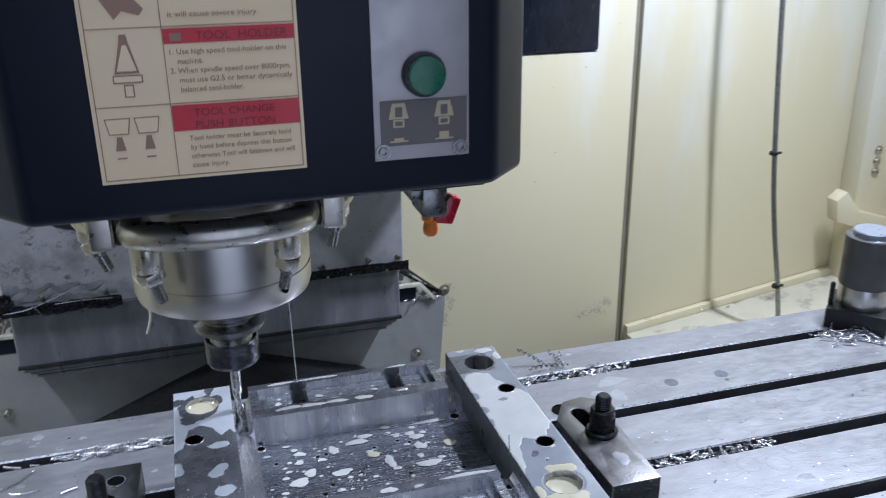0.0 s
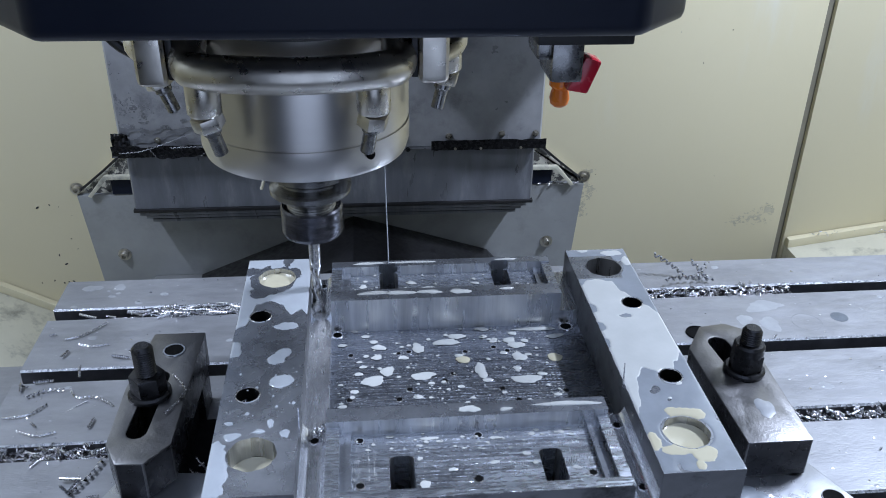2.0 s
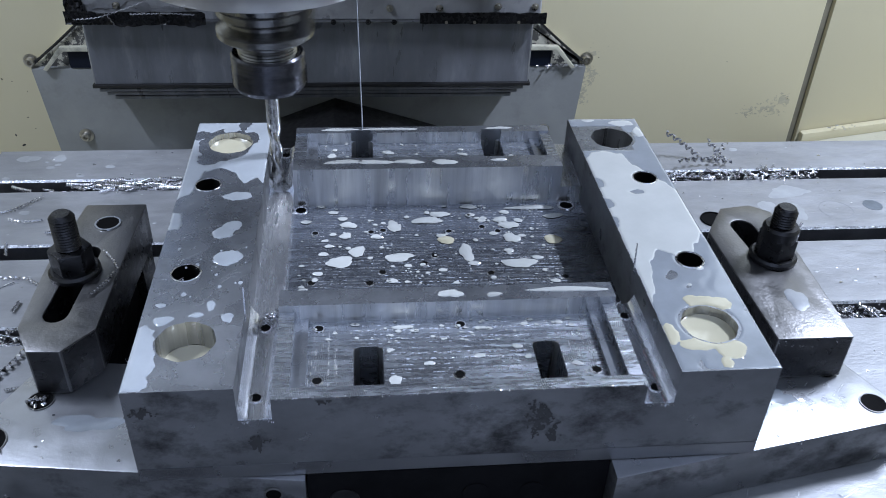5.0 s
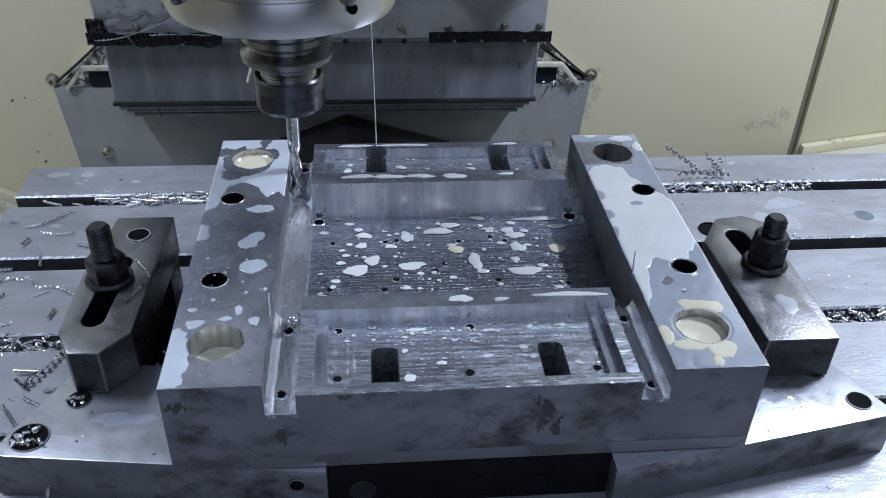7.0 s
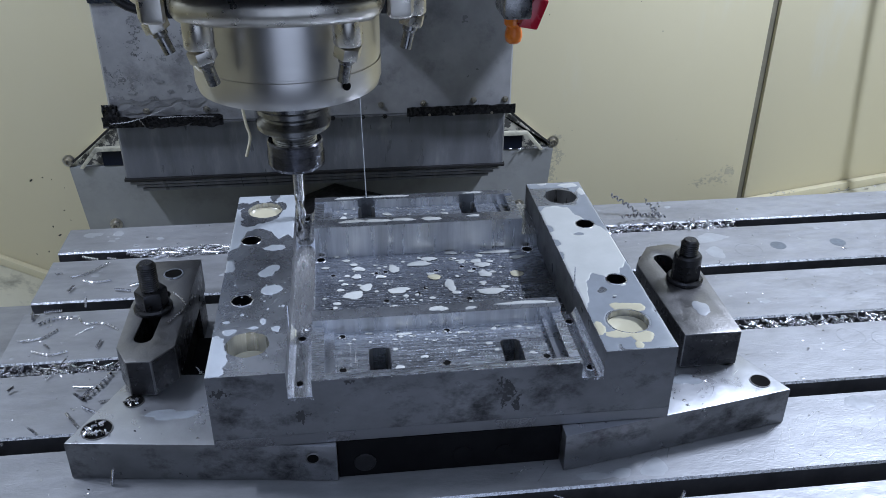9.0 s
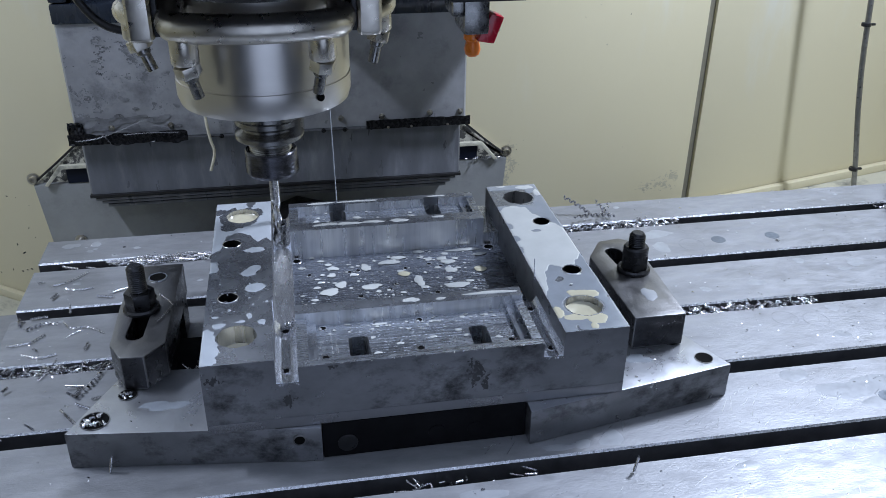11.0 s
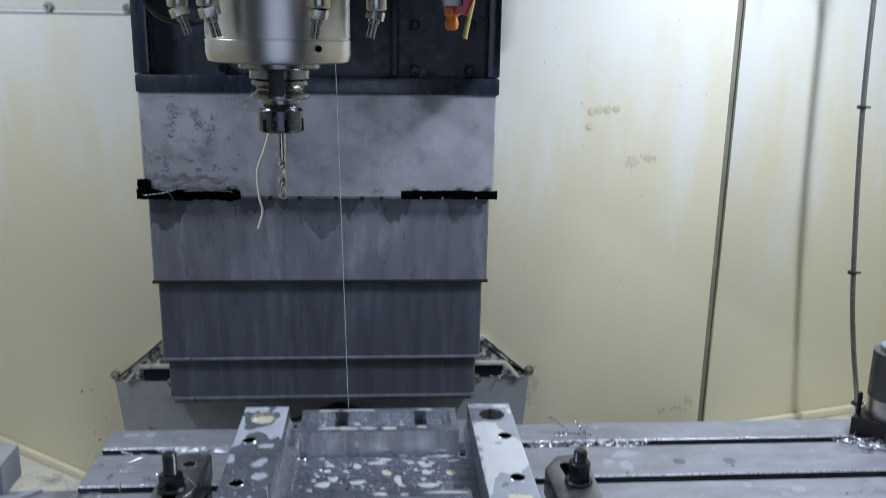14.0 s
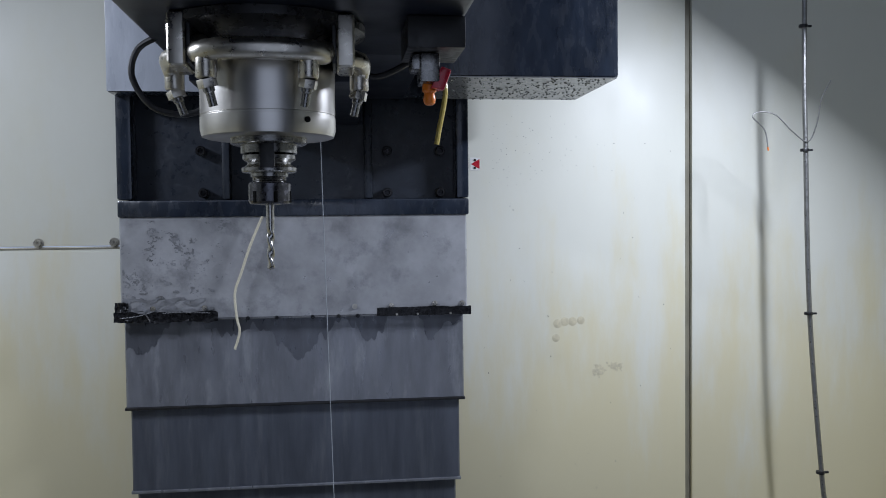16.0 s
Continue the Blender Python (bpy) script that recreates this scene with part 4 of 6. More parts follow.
bp = part("button_plate", box(-0.005, 0.0645, FY - 0.0018, FY - 0.0002, 0.399, 0.62, 0.0006), ALU, hood, "brushed aluminium button plate")
part("push_button", join(lathe([(0.0142, 0), (0.0142, 0.004), (0.0134, 0.008)], (0.0308, FY - 0.0018, 0.4588), 40, FACE_FRONT), lathe([(0.0130, 0.008), (0.0130, 0.0115), (0.0123, 0.0130), (0.010, 0.0134)], (0.0308, FY - 0.0018, 0.4588), 40, FACE_FRONT)), GREEN, hood, "round green push button")
part("button_bezel", lathe([(0.0153, 0), (0.0153, 0.006), (0.0143, 0.0080)], (0.0308, FY - 0.0019, 0.4588), 40, FACE_FRONT), BLACK, hood)
flat("icon_plate", -0.0005, 0.0625, 0.4095, 0.4415, BROWN, hood, 0.0026)
for cx in (0.0125, 0.0455):
    bm = prism([(cx - 0.0045, 0.4395), (cx + 0.0045, 0.4395), (cx + 0.0072, 0.4285), (cx - 0.0072, 0.4285)], FY - 0.0031, FY - 0.0027, axis="y")
    box(cx - 0.004, cx + 0.004, FY - 0.0031, FY - 0.0027, 0.4225, 0.4280, 0, bm)
    box(cx - 0.0065, cx + 0.0065, FY - 0.0031, FY - 0.0027, 0.4120, 0.4130, 0, bm)
    box(cx - 0.0035, cx + 0.0035, FY - 0.0031, FY - 0.0027, 0.4131, 0.4150 if cx < 0.03 else 0.4175, 0, bm)
    part("icon", bm, ICON, hood)
    part("icon_fill", join(box(cx - 0.0025, cx + 0.0025, FY - 0.0035, FY - 0.0032, 0.4300, 0.4370), box(cx - 0.0026, cx + 0.0026, FY - 0.0035, FY - 0.0032, 0.4238, 0.4268)), BROWN, hood)
for x, z in ((0.001, 0.4055), (0.0575, 0.4050)):
    part("plate_screw", screw_bm((x, FY - 0.0018, z), 0.0036, FACE_FRONT, 0.003), HOLDER, hood)

# ---- tool holder with collet nut and drill ----
TOOL = thing("tool_holder", (AX, AY, 0.214), "steel collet tool holder with a twist drill in the spindle", "tool holder")
part("flange", lathe([(0.0225, 0.2194), (0.0300, 0.2190), (0.0318, 0.2175), (0.0318, 0.2130), (0.0262, 0.2090), (0.0262, 0.2070), (0.0330, 0.2025), (0.0330, 0.1985), (0.0315, 0.1970), (0.0225, 0.1960), (0.0225, 0.1920)], (AX, AY, 0), 48), HOLDER, TOOL, "grooved steel flange", sharp=25)
for s in (-1, 1):
    part("drive_key", box(AX - 0.0088, AX + 0.0088, AY + s * 0.0265 - 0.0075, AY + s * 0.0265 + 0.0075, 0.2010, 0.2330, 0.0025), BLACK, TOOL, "black drive key")
bm = lathe([(0.0220, 0.1965), (0.0220, 0.1925)] + [(0.0205 - 0.0007 * (k % 2), 0.1915 - 0.0011 * k) for k in range(12)] + [(0.0205, 0.1765)], (AX, AY, 0), 40)
part("thread", bm, HOLDER, TOOL)
nut = part("collet_nut", lathe([(0.0222, 0.1800), (0.0226, 0.1845), (0.0242, 0.1850), (0.0255, 0.1835), (0.0255, 0.1625), (0.0238, 0.1592), (0.0130, 0.1585), (0.0120, 0.1605)], (AX, AY, 0), 48), NUTMAT, TOOL, "polished dark collet nut", sharp=25)
for k in range(6):
    a = radians(60 * k + 20)
    bm = box(-0.0024, 0.0024, -0.0262, -0.0228, 0.1605, 0.1745, 0.0006)
    bm.transform(Matrix.Translation((AX, AY, 0)) @ Matrix.Rotation(a, 4, "Z"))
    part("spanner_slot", bm, DARKHOLE, nut)
part("collet", lathe([(0.0125, 0.1610), (0.0105, 0.1580), (0.0056, 0.1575)], (AX, AY, 0), 32), HOLDER, nut)


def drill_mesh():
    bm = bmesh.new()
    rows, seg, r = 90, 24, 0.0049
    z1, z0, flute = 0.162, 0.0785, 0.130
    rings = []
    for i in range(rows + 1):
        z = z1 + (z0 - z1) * i / rows
        ring_ = []
        twist = (flute - z) / 0.040 * 2 * math.pi if z < flute else 0
        tip = min(1, max(0.03, (z - z0) / 0.0025))
        for k in range(seg):
            a = 2 * math.pi * k / seg
            f = 1.0
            if z < flute:
                c = abs(math.cos(a))
                f = 1 - 0.36 * max(0, (c - 0.45) / 0.55) ** 0.7 * min(1, (flute - z) / 0.006)
            rr = r * f * tip
            ring_.append(bm.verts.new((AX + rr * math.cos(a + twist), AY + rr * math.sin(a + twist), z)))
        rings.append(ring_)
    for a, b in zip(rings, rings[1:]):
        for k in range(seg):
            bm.faces.new((a[k], a[(k + 1) % seg], b[(k + 1) % seg], b[k]))
    bm.faces.new(rings[-1])
    return bm


part("drill_bit", drill_mesh(), DRILL, TOOL, "bright two-flute twist drill", sharp=50)

# coolant thread falling from the nose, in sliding lengths
streams = []
SX, SY, LEAN = -0.051, 0.2925, (0.022, 0.045)
for i in range(5):
    s = thing("coolant_stream", (SX, SY, 0.086), "thin white thread of falling coolant", "coolant stream", "coolant thread")
    part("thread_of_liquid", tube([(SX + 0.2 * LEAN[0], SY + 0.2 * LEAN[1], 0.040), (SX, SY, 0.240)], 0.00050 + 0.00001 * i, 6), STREAM, s)
    streams.append(s)


# ---- machine table ----
TX0, TX1 = -0.395, 1.10
SLOTS = [(0.370, 0.388), (0.265, 0.283), (0.160, 0.178), (0.055, 0.073), (-0.050, -0.032)]
TY0, TY1 = -0.160, 0.446
tab = thing("machine_table", (0.35, 0.15, -0.12), "ground cast iron machine table with five T-slots", "machine table")
pts = [(TY0, -0.10), (TY0, -0.001), (TY0 + 0.001, 0.0)]
for a, b in sorted(SLOTS):
    c = 0.0017
    pts += [(a - c, 0.0), (a, -c), (a, -0.020), (a - 0.007, -0.020), (a - 0.007, -0.034), (b + 0.007, -0.034), (b + 0.007, -0.020), (b, -0.020), (b, -c), (b + c, 0.0)]
pts += [(TY1 - 0.001, 0.0), (TY1, -0.001), (TY1, -0.10)]
bm = prism(pts, TX0, TX1, axis="x")
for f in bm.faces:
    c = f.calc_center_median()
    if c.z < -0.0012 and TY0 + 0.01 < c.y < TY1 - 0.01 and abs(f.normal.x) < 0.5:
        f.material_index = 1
    # chamfers get the painted highlight
    if -0.0012 < c.z < -0.0003 and 0.3 < abs(f.normal.y) < 0.95:
        f.material_index = 2
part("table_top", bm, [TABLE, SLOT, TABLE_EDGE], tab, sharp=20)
part("table_end_trough", box(TX0 - 0.16, TX0 - 0.002, TY0, TY1 - 0.09, -0.10, -0.045, 0.004), TABLE, tab, "lower end trough")
part("saddle", box(TX0 + 0.1, TX1 - 0.1, TY0 + 0.05, TY1 - 0.05, -0.74, -0.101), SHROUD, tab)
for x, y in ((0.427, 0.319), (0.500, 0.319), (0.44, -0.005), (0.50, -0.008)):
    part("plug", lathe([(0.009, -0.001), (0.009, 0.0002)], (x, y, 0), 24), PLUG, tab, sharp=20, label= "blue-grey round table plug")

# ---- riser bars, mould plate ----
ZB, ZP, ZT = 0.036, 0.0355, 0.103
for s, poly, holes in ((-1, [(-0.290, 0.021), (-0.085, -0.005), (-0.085, 0.085), (-0.252, 0.102)], ((-0.268, 0.034, 0.012), (-0.246, 0.066, 0.008))),
                       (1, [(0.289, 0.022), (0.253, 0.102), (0.090, 0.085), (0.090, -0.014)], ((0.268, 0.035, 0.0085), (0.249, 0.067, 0.0085)))):
    rb = thing("riser_bar", (s * 0.19, 0.04, 0.0), "angled steel riser bar with drilled holes on the table", "riser bar", "riser bars")
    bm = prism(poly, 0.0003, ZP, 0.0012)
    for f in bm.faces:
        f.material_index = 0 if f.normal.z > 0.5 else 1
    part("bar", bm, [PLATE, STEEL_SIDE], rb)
    for x, y, r in holes:
        part("bore", lathe([(r, 0.0002), (r, 0.0007), (r * 0.93, 0.0007), (r * 0.93, 0.0004)], (x, y, ZP), 28), CLAMP, rb)
        part("bore_shade", lathe([(r * 0.93, 0.0001), (r * 0.93, 0.0005)], (x, y, ZP), 28), DARKHOLE, rb)
    if s < 0:
        for x, y, z, r in ((-0.1035, -0.0028, 0.0235, 0.0055),):
            part("flank_bore", lathe([(r, 0), (r, 0.0006), (r * 0.8, 0.0009), (r * 0.78, 0.0002)], (x, y, z), 24, FACE_FRONT, caps=False), CLAMP, rb, "worn drilled mouth")
            part("flank_bore_shade", lathe([(r * 0.8, 0), (r * 0.8, 0.0005)], (x, y, z), 24, FACE_FRONT), DARKHOLE, rb)
# added block: the gap's darkness is put into its black colour
bar = thing("gap_shade_block", (0, 0.10, 0), "black block added as the shade in the gap between the riser bars", "packing block")
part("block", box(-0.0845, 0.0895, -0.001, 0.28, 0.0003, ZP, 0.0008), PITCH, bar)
for x, r, m in ((-0.064, 0.0085, STUD), (0.012, 0.008, PITCH), (0.045, 0.007, PITCH)):
    part("bolt_end", lathe([(r, 0), (r, 0.0008), (r * 0.85, 0.0012)], (x, -0.0011, 0.014), 24, FACE_FRONT), m, bar, "round bolt end")

WP = thing("mould_plate", (0, 0.149, ZB), "milled steel mould plate with grooves, pockets and bored holes", "mould plate")
xs = [-0.118, -0.100, -0.091, -0.083, -0.057, -0.040, 0.047, 0.063, 0.086, 0.094, 0.102, 0.119]
ys = [0.0, 0.008, 0.012, 0.049, 0.0725, 0.087, 0.115, 0.140, 0.165, 0.190, 0.231, 0.248, 0.262, 0.288, 0.292, 0.298]
ZG, ZM, ZF, ZR, ZK = 0.0800, 0.0980, 0.0850, 0.0885, 0.0655


def wp_height(i, j):
    x, y = (xs[i] + xs[i + 1]) / 2, (ys[j] + ys[j + 1]) / 2
    if x < -0.100:
        return ZG
    if 0.087 < y < 0.231:
        return ZK
    if x > 0.102:
        return ZG
    slot = -0.057 < x < -0.040 or 0.047 < x < 0.063
    edge = x < -0.091 or x > 0.094
    step = -0.091 < x < -0.083 or 0.086 < x < 0.094
    if y < 0.087:
        if y > 0.0725:
            return ZM
        if slot and 0.012 < y < 0.049:
            return ZB + 0.006
        if y < 0.008:
            return 0.0945
        return 0.0930 if edge else 0.0880 if step else ZF
    if slot and 0.262 < y < 0.292:
        return ZB + 0.006
    if y < 0.248 or y > 0.288:
        return ZM
    return ZM - 0.001 if edge else 0.0915 if step else ZR


def wp_mat(i, j):
    x, y = (xs[i] + xs[i + 1]) / 2, (ys[j] + ys[j + 1]) / 2
    z = wp_height(i, j)
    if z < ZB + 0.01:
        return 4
    if x < -0.100 or (x > 0.102 and z == ZG):
        return 5
    if z == ZM or z in (0.0880, 0.0915):
        return 0
    return 6 if z == ZK else 7


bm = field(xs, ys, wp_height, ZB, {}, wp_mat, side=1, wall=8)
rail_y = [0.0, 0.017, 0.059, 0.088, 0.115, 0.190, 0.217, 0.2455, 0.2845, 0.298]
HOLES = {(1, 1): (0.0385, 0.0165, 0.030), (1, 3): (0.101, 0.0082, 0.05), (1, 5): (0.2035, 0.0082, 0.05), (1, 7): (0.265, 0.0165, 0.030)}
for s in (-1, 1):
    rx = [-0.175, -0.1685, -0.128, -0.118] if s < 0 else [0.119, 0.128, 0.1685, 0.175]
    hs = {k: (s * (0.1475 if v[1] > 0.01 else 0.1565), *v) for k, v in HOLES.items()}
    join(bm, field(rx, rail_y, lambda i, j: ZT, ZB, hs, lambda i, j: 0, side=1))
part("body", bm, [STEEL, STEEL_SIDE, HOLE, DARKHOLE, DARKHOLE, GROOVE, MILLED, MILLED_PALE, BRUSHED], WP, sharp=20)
part("ground_strip", box(-0.1749, 0.1749, -0.0004, -0.00005, ZB + 0.0002, ZB + 0.0095), SIDE_CLEAN, WP, "brighter ground strip along the foot")

def grimy(x, z):
    n = 0.7 * noise.noise((x * 140, z * 90, 2.0)) + 0.8 * noise.noise((x * 420, z * 300, 6.0)) + 0.5 * noise.noise((x * 900, z * 700, 3.0))
    spots = ((0.044, 0.072, 0.011, 0.020), (0.053, 0.060, 0.007, 0.012), (-0.108, 0.063, 0.009, 0.008), (-0.072, 0.093, 0.010, 0.005), (-0.166, 0.088, 0.010, 0.006))
    return max(0.55 - ((x - a) / c) ** 2 - ((z - b) / d) ** 2 for a, b, c, d in spots) + 0.9 * n - 0.30


part("grime", blotch(-0.174, 0.174, ZB + 0.010, 0.100, -0.0003, 0.0006, lambda x, z: grimy(x, z) if z < (0.079 if abs(x) > 0.099 and abs(x) < 0.12 else 0.093 if abs(x) < 0.12 else 0.1015) else -1), GRIME, WP, "black oily grime on the front face", kind="stuff")
# round-bottomed linings of the two grooves
for x0, x1, y0, y1 in ((-0.1179, -0.1001, 0.0004, 0.0868), (-0.1179, -0.1001, 0.2312, 0.2978), (0.1021, 0.1189, 0.0004, 0.0868)):
    bm = bmesh.new()
    rows_ = []
    for k in range(15):
        u = k / 7 - 1
        z = ZG + 0.00005 + 0.0075 * u ** 4
        rows_.append((bm.verts.new(((x0 + x1) / 2 + u * (x1 - x0) / 2, y0, z)), bm.verts.new(((x0 + x1) / 2 + u * (x1 - x0) / 2, y1, z))))
    for a, b in zip(rows_, rows_[1:]):
        bm.faces.new((a[0], b[0], b[1], a[1]))
    for end in (0, 1):
        v = [r_[end] for r_ in rows_]
        lo = [bm.verts.new((q.co.x, q.co.y, ZG)) for q in (v[0], v[-1])]
        bm.faces.new(v + [lo[1], lo[0]])
    part("groove_lining", bm, GROOVE, WP, "bright round-bottomed groove")
# small drilled holes: raised discs coloured black as their shade, with a bright rim
FLOOR_HOLES = ((-0.084, 0.195), (-0.044, 0.195), (-0.035, 0.197), (-0.000, 0.164), (0.038, 0.199), (0.049, 0.193), (-0.046, 0.134), (-0.085, 0.136), (0.037, 0.142), (0.088, 0.136), (-0.008, 0.155), (0.048, 0.127), (-0.037, 0.146), (0.013, 0.194))
SMALL = [(x, y, ZK, 0.0021) for x, y in FLOOR_HOLES] + [(0.107, 0.226, ZK, 0.0048), (-0.0955, 0.226, ZK, 0.0038)]
SMALL += [(x, y, ZF, 0.0026) for x, y in ((-0.077, 0.066), (-0.077, 0.022), (0.007, 0.066), (0.002, 0.023), (0.080, 0.023))]
SMALL += [(x, y, ZG, 0.0029) for x, y in ((-0.109, 0.074), (-0.110, 0.016), (0.111, 0.075), (0.112, 0.012), (-0.109, 0.285))]
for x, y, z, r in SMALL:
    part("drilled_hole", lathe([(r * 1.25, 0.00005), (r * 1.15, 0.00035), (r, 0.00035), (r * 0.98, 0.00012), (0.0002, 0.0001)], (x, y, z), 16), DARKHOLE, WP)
    part("hole_rim", lathe([(r * 1.45, 0.00004), (r * 1.3, 0.0006), (r * 1.02, 0.0006), (r, 0.0003)], (x, y, z), 16, caps=False), CHIP, WP)
for s_ in (-1, 1):
    for y in (0.101, 0.2035):
        part("bore_chamfer", lathe([(0.0092, 0.0001), (0.0088, 0.0005), (0.0084, 0.0005), (0.0081, 0.0001)], (s_ * 0.1565, y, ZT), 32, caps=False), CHIP, WP, "bright worn chamfer")
# radii at the ends of the four slots
for x in (-0.0485, 0.055):
    for y, ztop in ((0.049, ZF), (0.262, ZR), (0.292, ZR)):
        k = 1 if y == 0.262 else -1
        bm = bmesh.new()
        w = 0.017 if x < 0 else 0.016
        for s in (-1, 1):
            prism([(x + s * w / 2, y), (x + s * (w / 2 - 0.0035), y), (x + s * (w / 2 - 0.001), y + k * 0.001), (x + s * w / 2, y + k * 0.0035)], ZB + 0.006, ztop - 0.0003, 0, bm)
        part("slot_corner", bm, HOLE, WP)
# tool-mark ridges on the milled floors, their bright colour also standing for glints
bm = bmesh.new()
rnd = random.Random(11)
for (x0, x1, y0, y1, z) in ((-0.098, 0.088, 0.089, 0.229, ZK), (-0.064, 0.068, 0.010, 0.071, ZF), (-0.070, 0.074, 0.250, 0.287, ZR)):
    y = y0
    while y < y1:
        x = x0 + rnd.uniform(0, 0.01)
        while x < x1:
            l = rnd.uniform(0.0005, 0.0022)
            x2 = min(x1, x + l)
            inslot = any(a - 0.002 < x2 and x < b + 0.002 for a, b in ((-0.0575, -0.0395), (0.0465, 0.0635))) and (0.011 < y < 0.050 or y > 0.260)
            near = any(abs(y - hy_) < hr_ * 1.2 and x2 > hx_ - hr_ * 1.3 and x < hx_ + hr_ * 1.3 for hx_, hy_, hz_, hr_ in SMALL)
            if rnd.random() < 0.72 and not inslot and not near:
                w, hgt = rnd.uniform(0.00018, 0.0005), rnd.uniform(0.00008, 0.0003)
                o = [bm.verts.new(v) for v in ((x, y - w, z + 0.00002), (x2, y - w, z + 0.00002), (x2, y, z + hgt), (x, y, z + hgt), (x2, y + w, z + 0.00002), (x, y + w, z + 0.00002))]
                bm.faces.new((o[0], o[1], o[2], o[3]))
                bm.faces.new((o[3], o[2], o[4], o[5]))
            x = x2 + rnd.uniform(0.0, 0.0022)
        y += rnd.choice((0.0007, 0.0030, 0.0036, 0.0044))
for (xa, xb, y0, y1, z) in ((-0.082, -0.065, 0.010, 0.071, ZF), (0.069, 0.085, 0.010, 0.071, ZF), (-0.082, -0.071, 0.250, 0.287, ZR), (0.075, 0.085, 0.250, 0.287, ZR)):
    x = xa
    while x < xb:
        y = y0
        while y < y1:
            y2 = min(y1, y + rnd.uniform(0.0008, 0.005))
            near = any(abs(x - hx_) < hr_ * 1.3 and y2 > hy_ - hr_ * 1.3 and y < hy_ + hr_ * 1.3 for hx_, hy_, hz_, hr_ in SMALL)
            if rnd.random() < 0.6 and not near:
                w, hgt = rnd.uniform(0.00015, 0.0004), rnd.uniform(0.0001, 0.0003)
                o = [bm.verts.new(v) for v in ((x - w, y, z + 0.00002), (x - w, y2, z + 0.00002), (x, y2, z + hgt), (x, y, z + hgt), (x + w, y2, z + 0.00002), (x + w, y, z + 0.00002))]
                bm.faces.new((o[0], o[1], o[2], o[3]))
                bm.faces.new((o[3], o[2], o[4], o[5]))
            y = y2 + rnd.uniform(0, 0.002)
        x += rnd.choice((0.0010, 0.0013, 0.0036))
part("milling_relief", bm, GROOVE, WP, "raised milling marks, coloured bright for their glints", kind="stuff")
# burrs along the front edge and at the groove mouths
bm = bmesh.new()
for x0, x1, n, z in ((-0.100, 0.102, 170, 0.0945), (-0.118, -0.100, 34, ZG), (0.102, 0.119, 34, ZG)):
    for i in range(n):
        x = rnd.uniform(x0, x1)
        a = bm.verts.new((x, 0.0005, z + rnd.uniform(-0.0008, 0.0004)))
        b = bm.verts.new((x + rnd.uniform(0.0004, 0.0014), 0.0005, z + rnd.uniform(-0.0008, 0.0004)))
        c = bm.verts.new((x + rnd.uniform(-0.001, 0.002), -rnd.uniform(0.0002, 0.0009), z + rnd.uniform(-0.0030, 0.0008) * (1.1 if n < 50 else 0.3)))
        bm.faces.new((a, b, c))
for x, y in ((-0.104, 0.079), (0.104, 0.083), (-0.104, 0.081)):
    for i in range(16):
        curl((x + rnd.gauss(0, 0.003), y + rnd.gauss(0, 0.003), ZG + 0.001 + rnd.uniform(0, 0.005)), rnd.uniform(0.0006, 0.0015), 0.0012, rnd.uniform(1, 3), rnd.uniform(0, 6), rnd.uniform(0, 1), 0.0008, bm, 6)
part("burr_fringe", bm, CHIP, WP, "bright ragged burrs on the milled edges", kind="stuff")
# two upright burr slivers by the grooves
for x, y in ((-0.1175, 0.060), (0.1185, 0.094)):
    bm = prism([(y - 0.0016, ZT - 0.004), (y + 0.0006, ZT - 0.004), (y + 0.003, ZT + 0.017)], x - 0.0004, x + 0.0004, axis="x")
    part("burr_sliver", bm, CHIP, WP, "upright sliver of burr")

# ---- coolant lying on the work ----
MILK_FLOOR = ((-0.066, 0.159, 0.010, 0.006), (-0.054, 0.171, 0.005, 0.007), (-0.025, 0.163, 0.010, 0.005), (-0.002, 0.209, 0.010, 0.005), (0.008, 0.217, 0.007, 0.004), (0.023, 0.167, 0.005, 0.010), (0.053, 0.208, 0.006, 0.004), (0.058, 0.201, 0.007, 0.005),
              (0.059, 0.153, 0.011, 0.006), (0.058, 0.184, 0.006, 0.006), (-0.027, 0.202, 0.005, 0.007), (-0.060, 0.205, 0.006, 0.004), (0.031, 0.227, 0.006, 0.003), (0.079, 0.224, 0.017, 0.003), (-0.062, 0.191, 0.004, 0.004), (0.094, 0.212, 0.008, 0.003), (-0.040, 0.189, 0.004, 0.003), (-0.081, 0.232, 0.004, 0.003))
bm = bmesh.new()
for i, (x, y, a, b) in enumerate(MILK_FLOOR):
    blob(x, y, ZK + 0.0004, a, b, i, bm, 0.0006)
for i in range(150):
    x, y = rnd.uniform(-0.097, 0.088), rnd.uniform(0.11, 0.229)
    r = 0.0006 + 0.0022 * rnd.random() ** 3
    blob(x, y, ZK + 0.0004, r * rnd.uniform(1, 1.8), r, 100 + i, bm, 0.0004, 0, 0.15, 9)
tagged(part("coolant_drops", bm, MILK), "white coolant drops on the pocket floor", "coolant", kind="stuff")
bm = bmesh.new()
for i, (x, y, a, b) in enumerate(((0.010, 0.183, 0.006, 0.005), (0.088, 0.181, 0.006, 0.006))):
    blob(x, y, ZK + 0.0004, a, b, 40 + i, bm, 0.0006, 0, 0.12)
blob(0.068, 0.258, ZR + 0.0004, 0.006, 0.0025, 43, bm, 0.0004, 0, 0.15)
tagged(part("coolant_drops", bm, MILK_YELLOW), "yellowish coolant drops on the milled floor", "coolant", kind="stuff")
bm = bmesh.new()
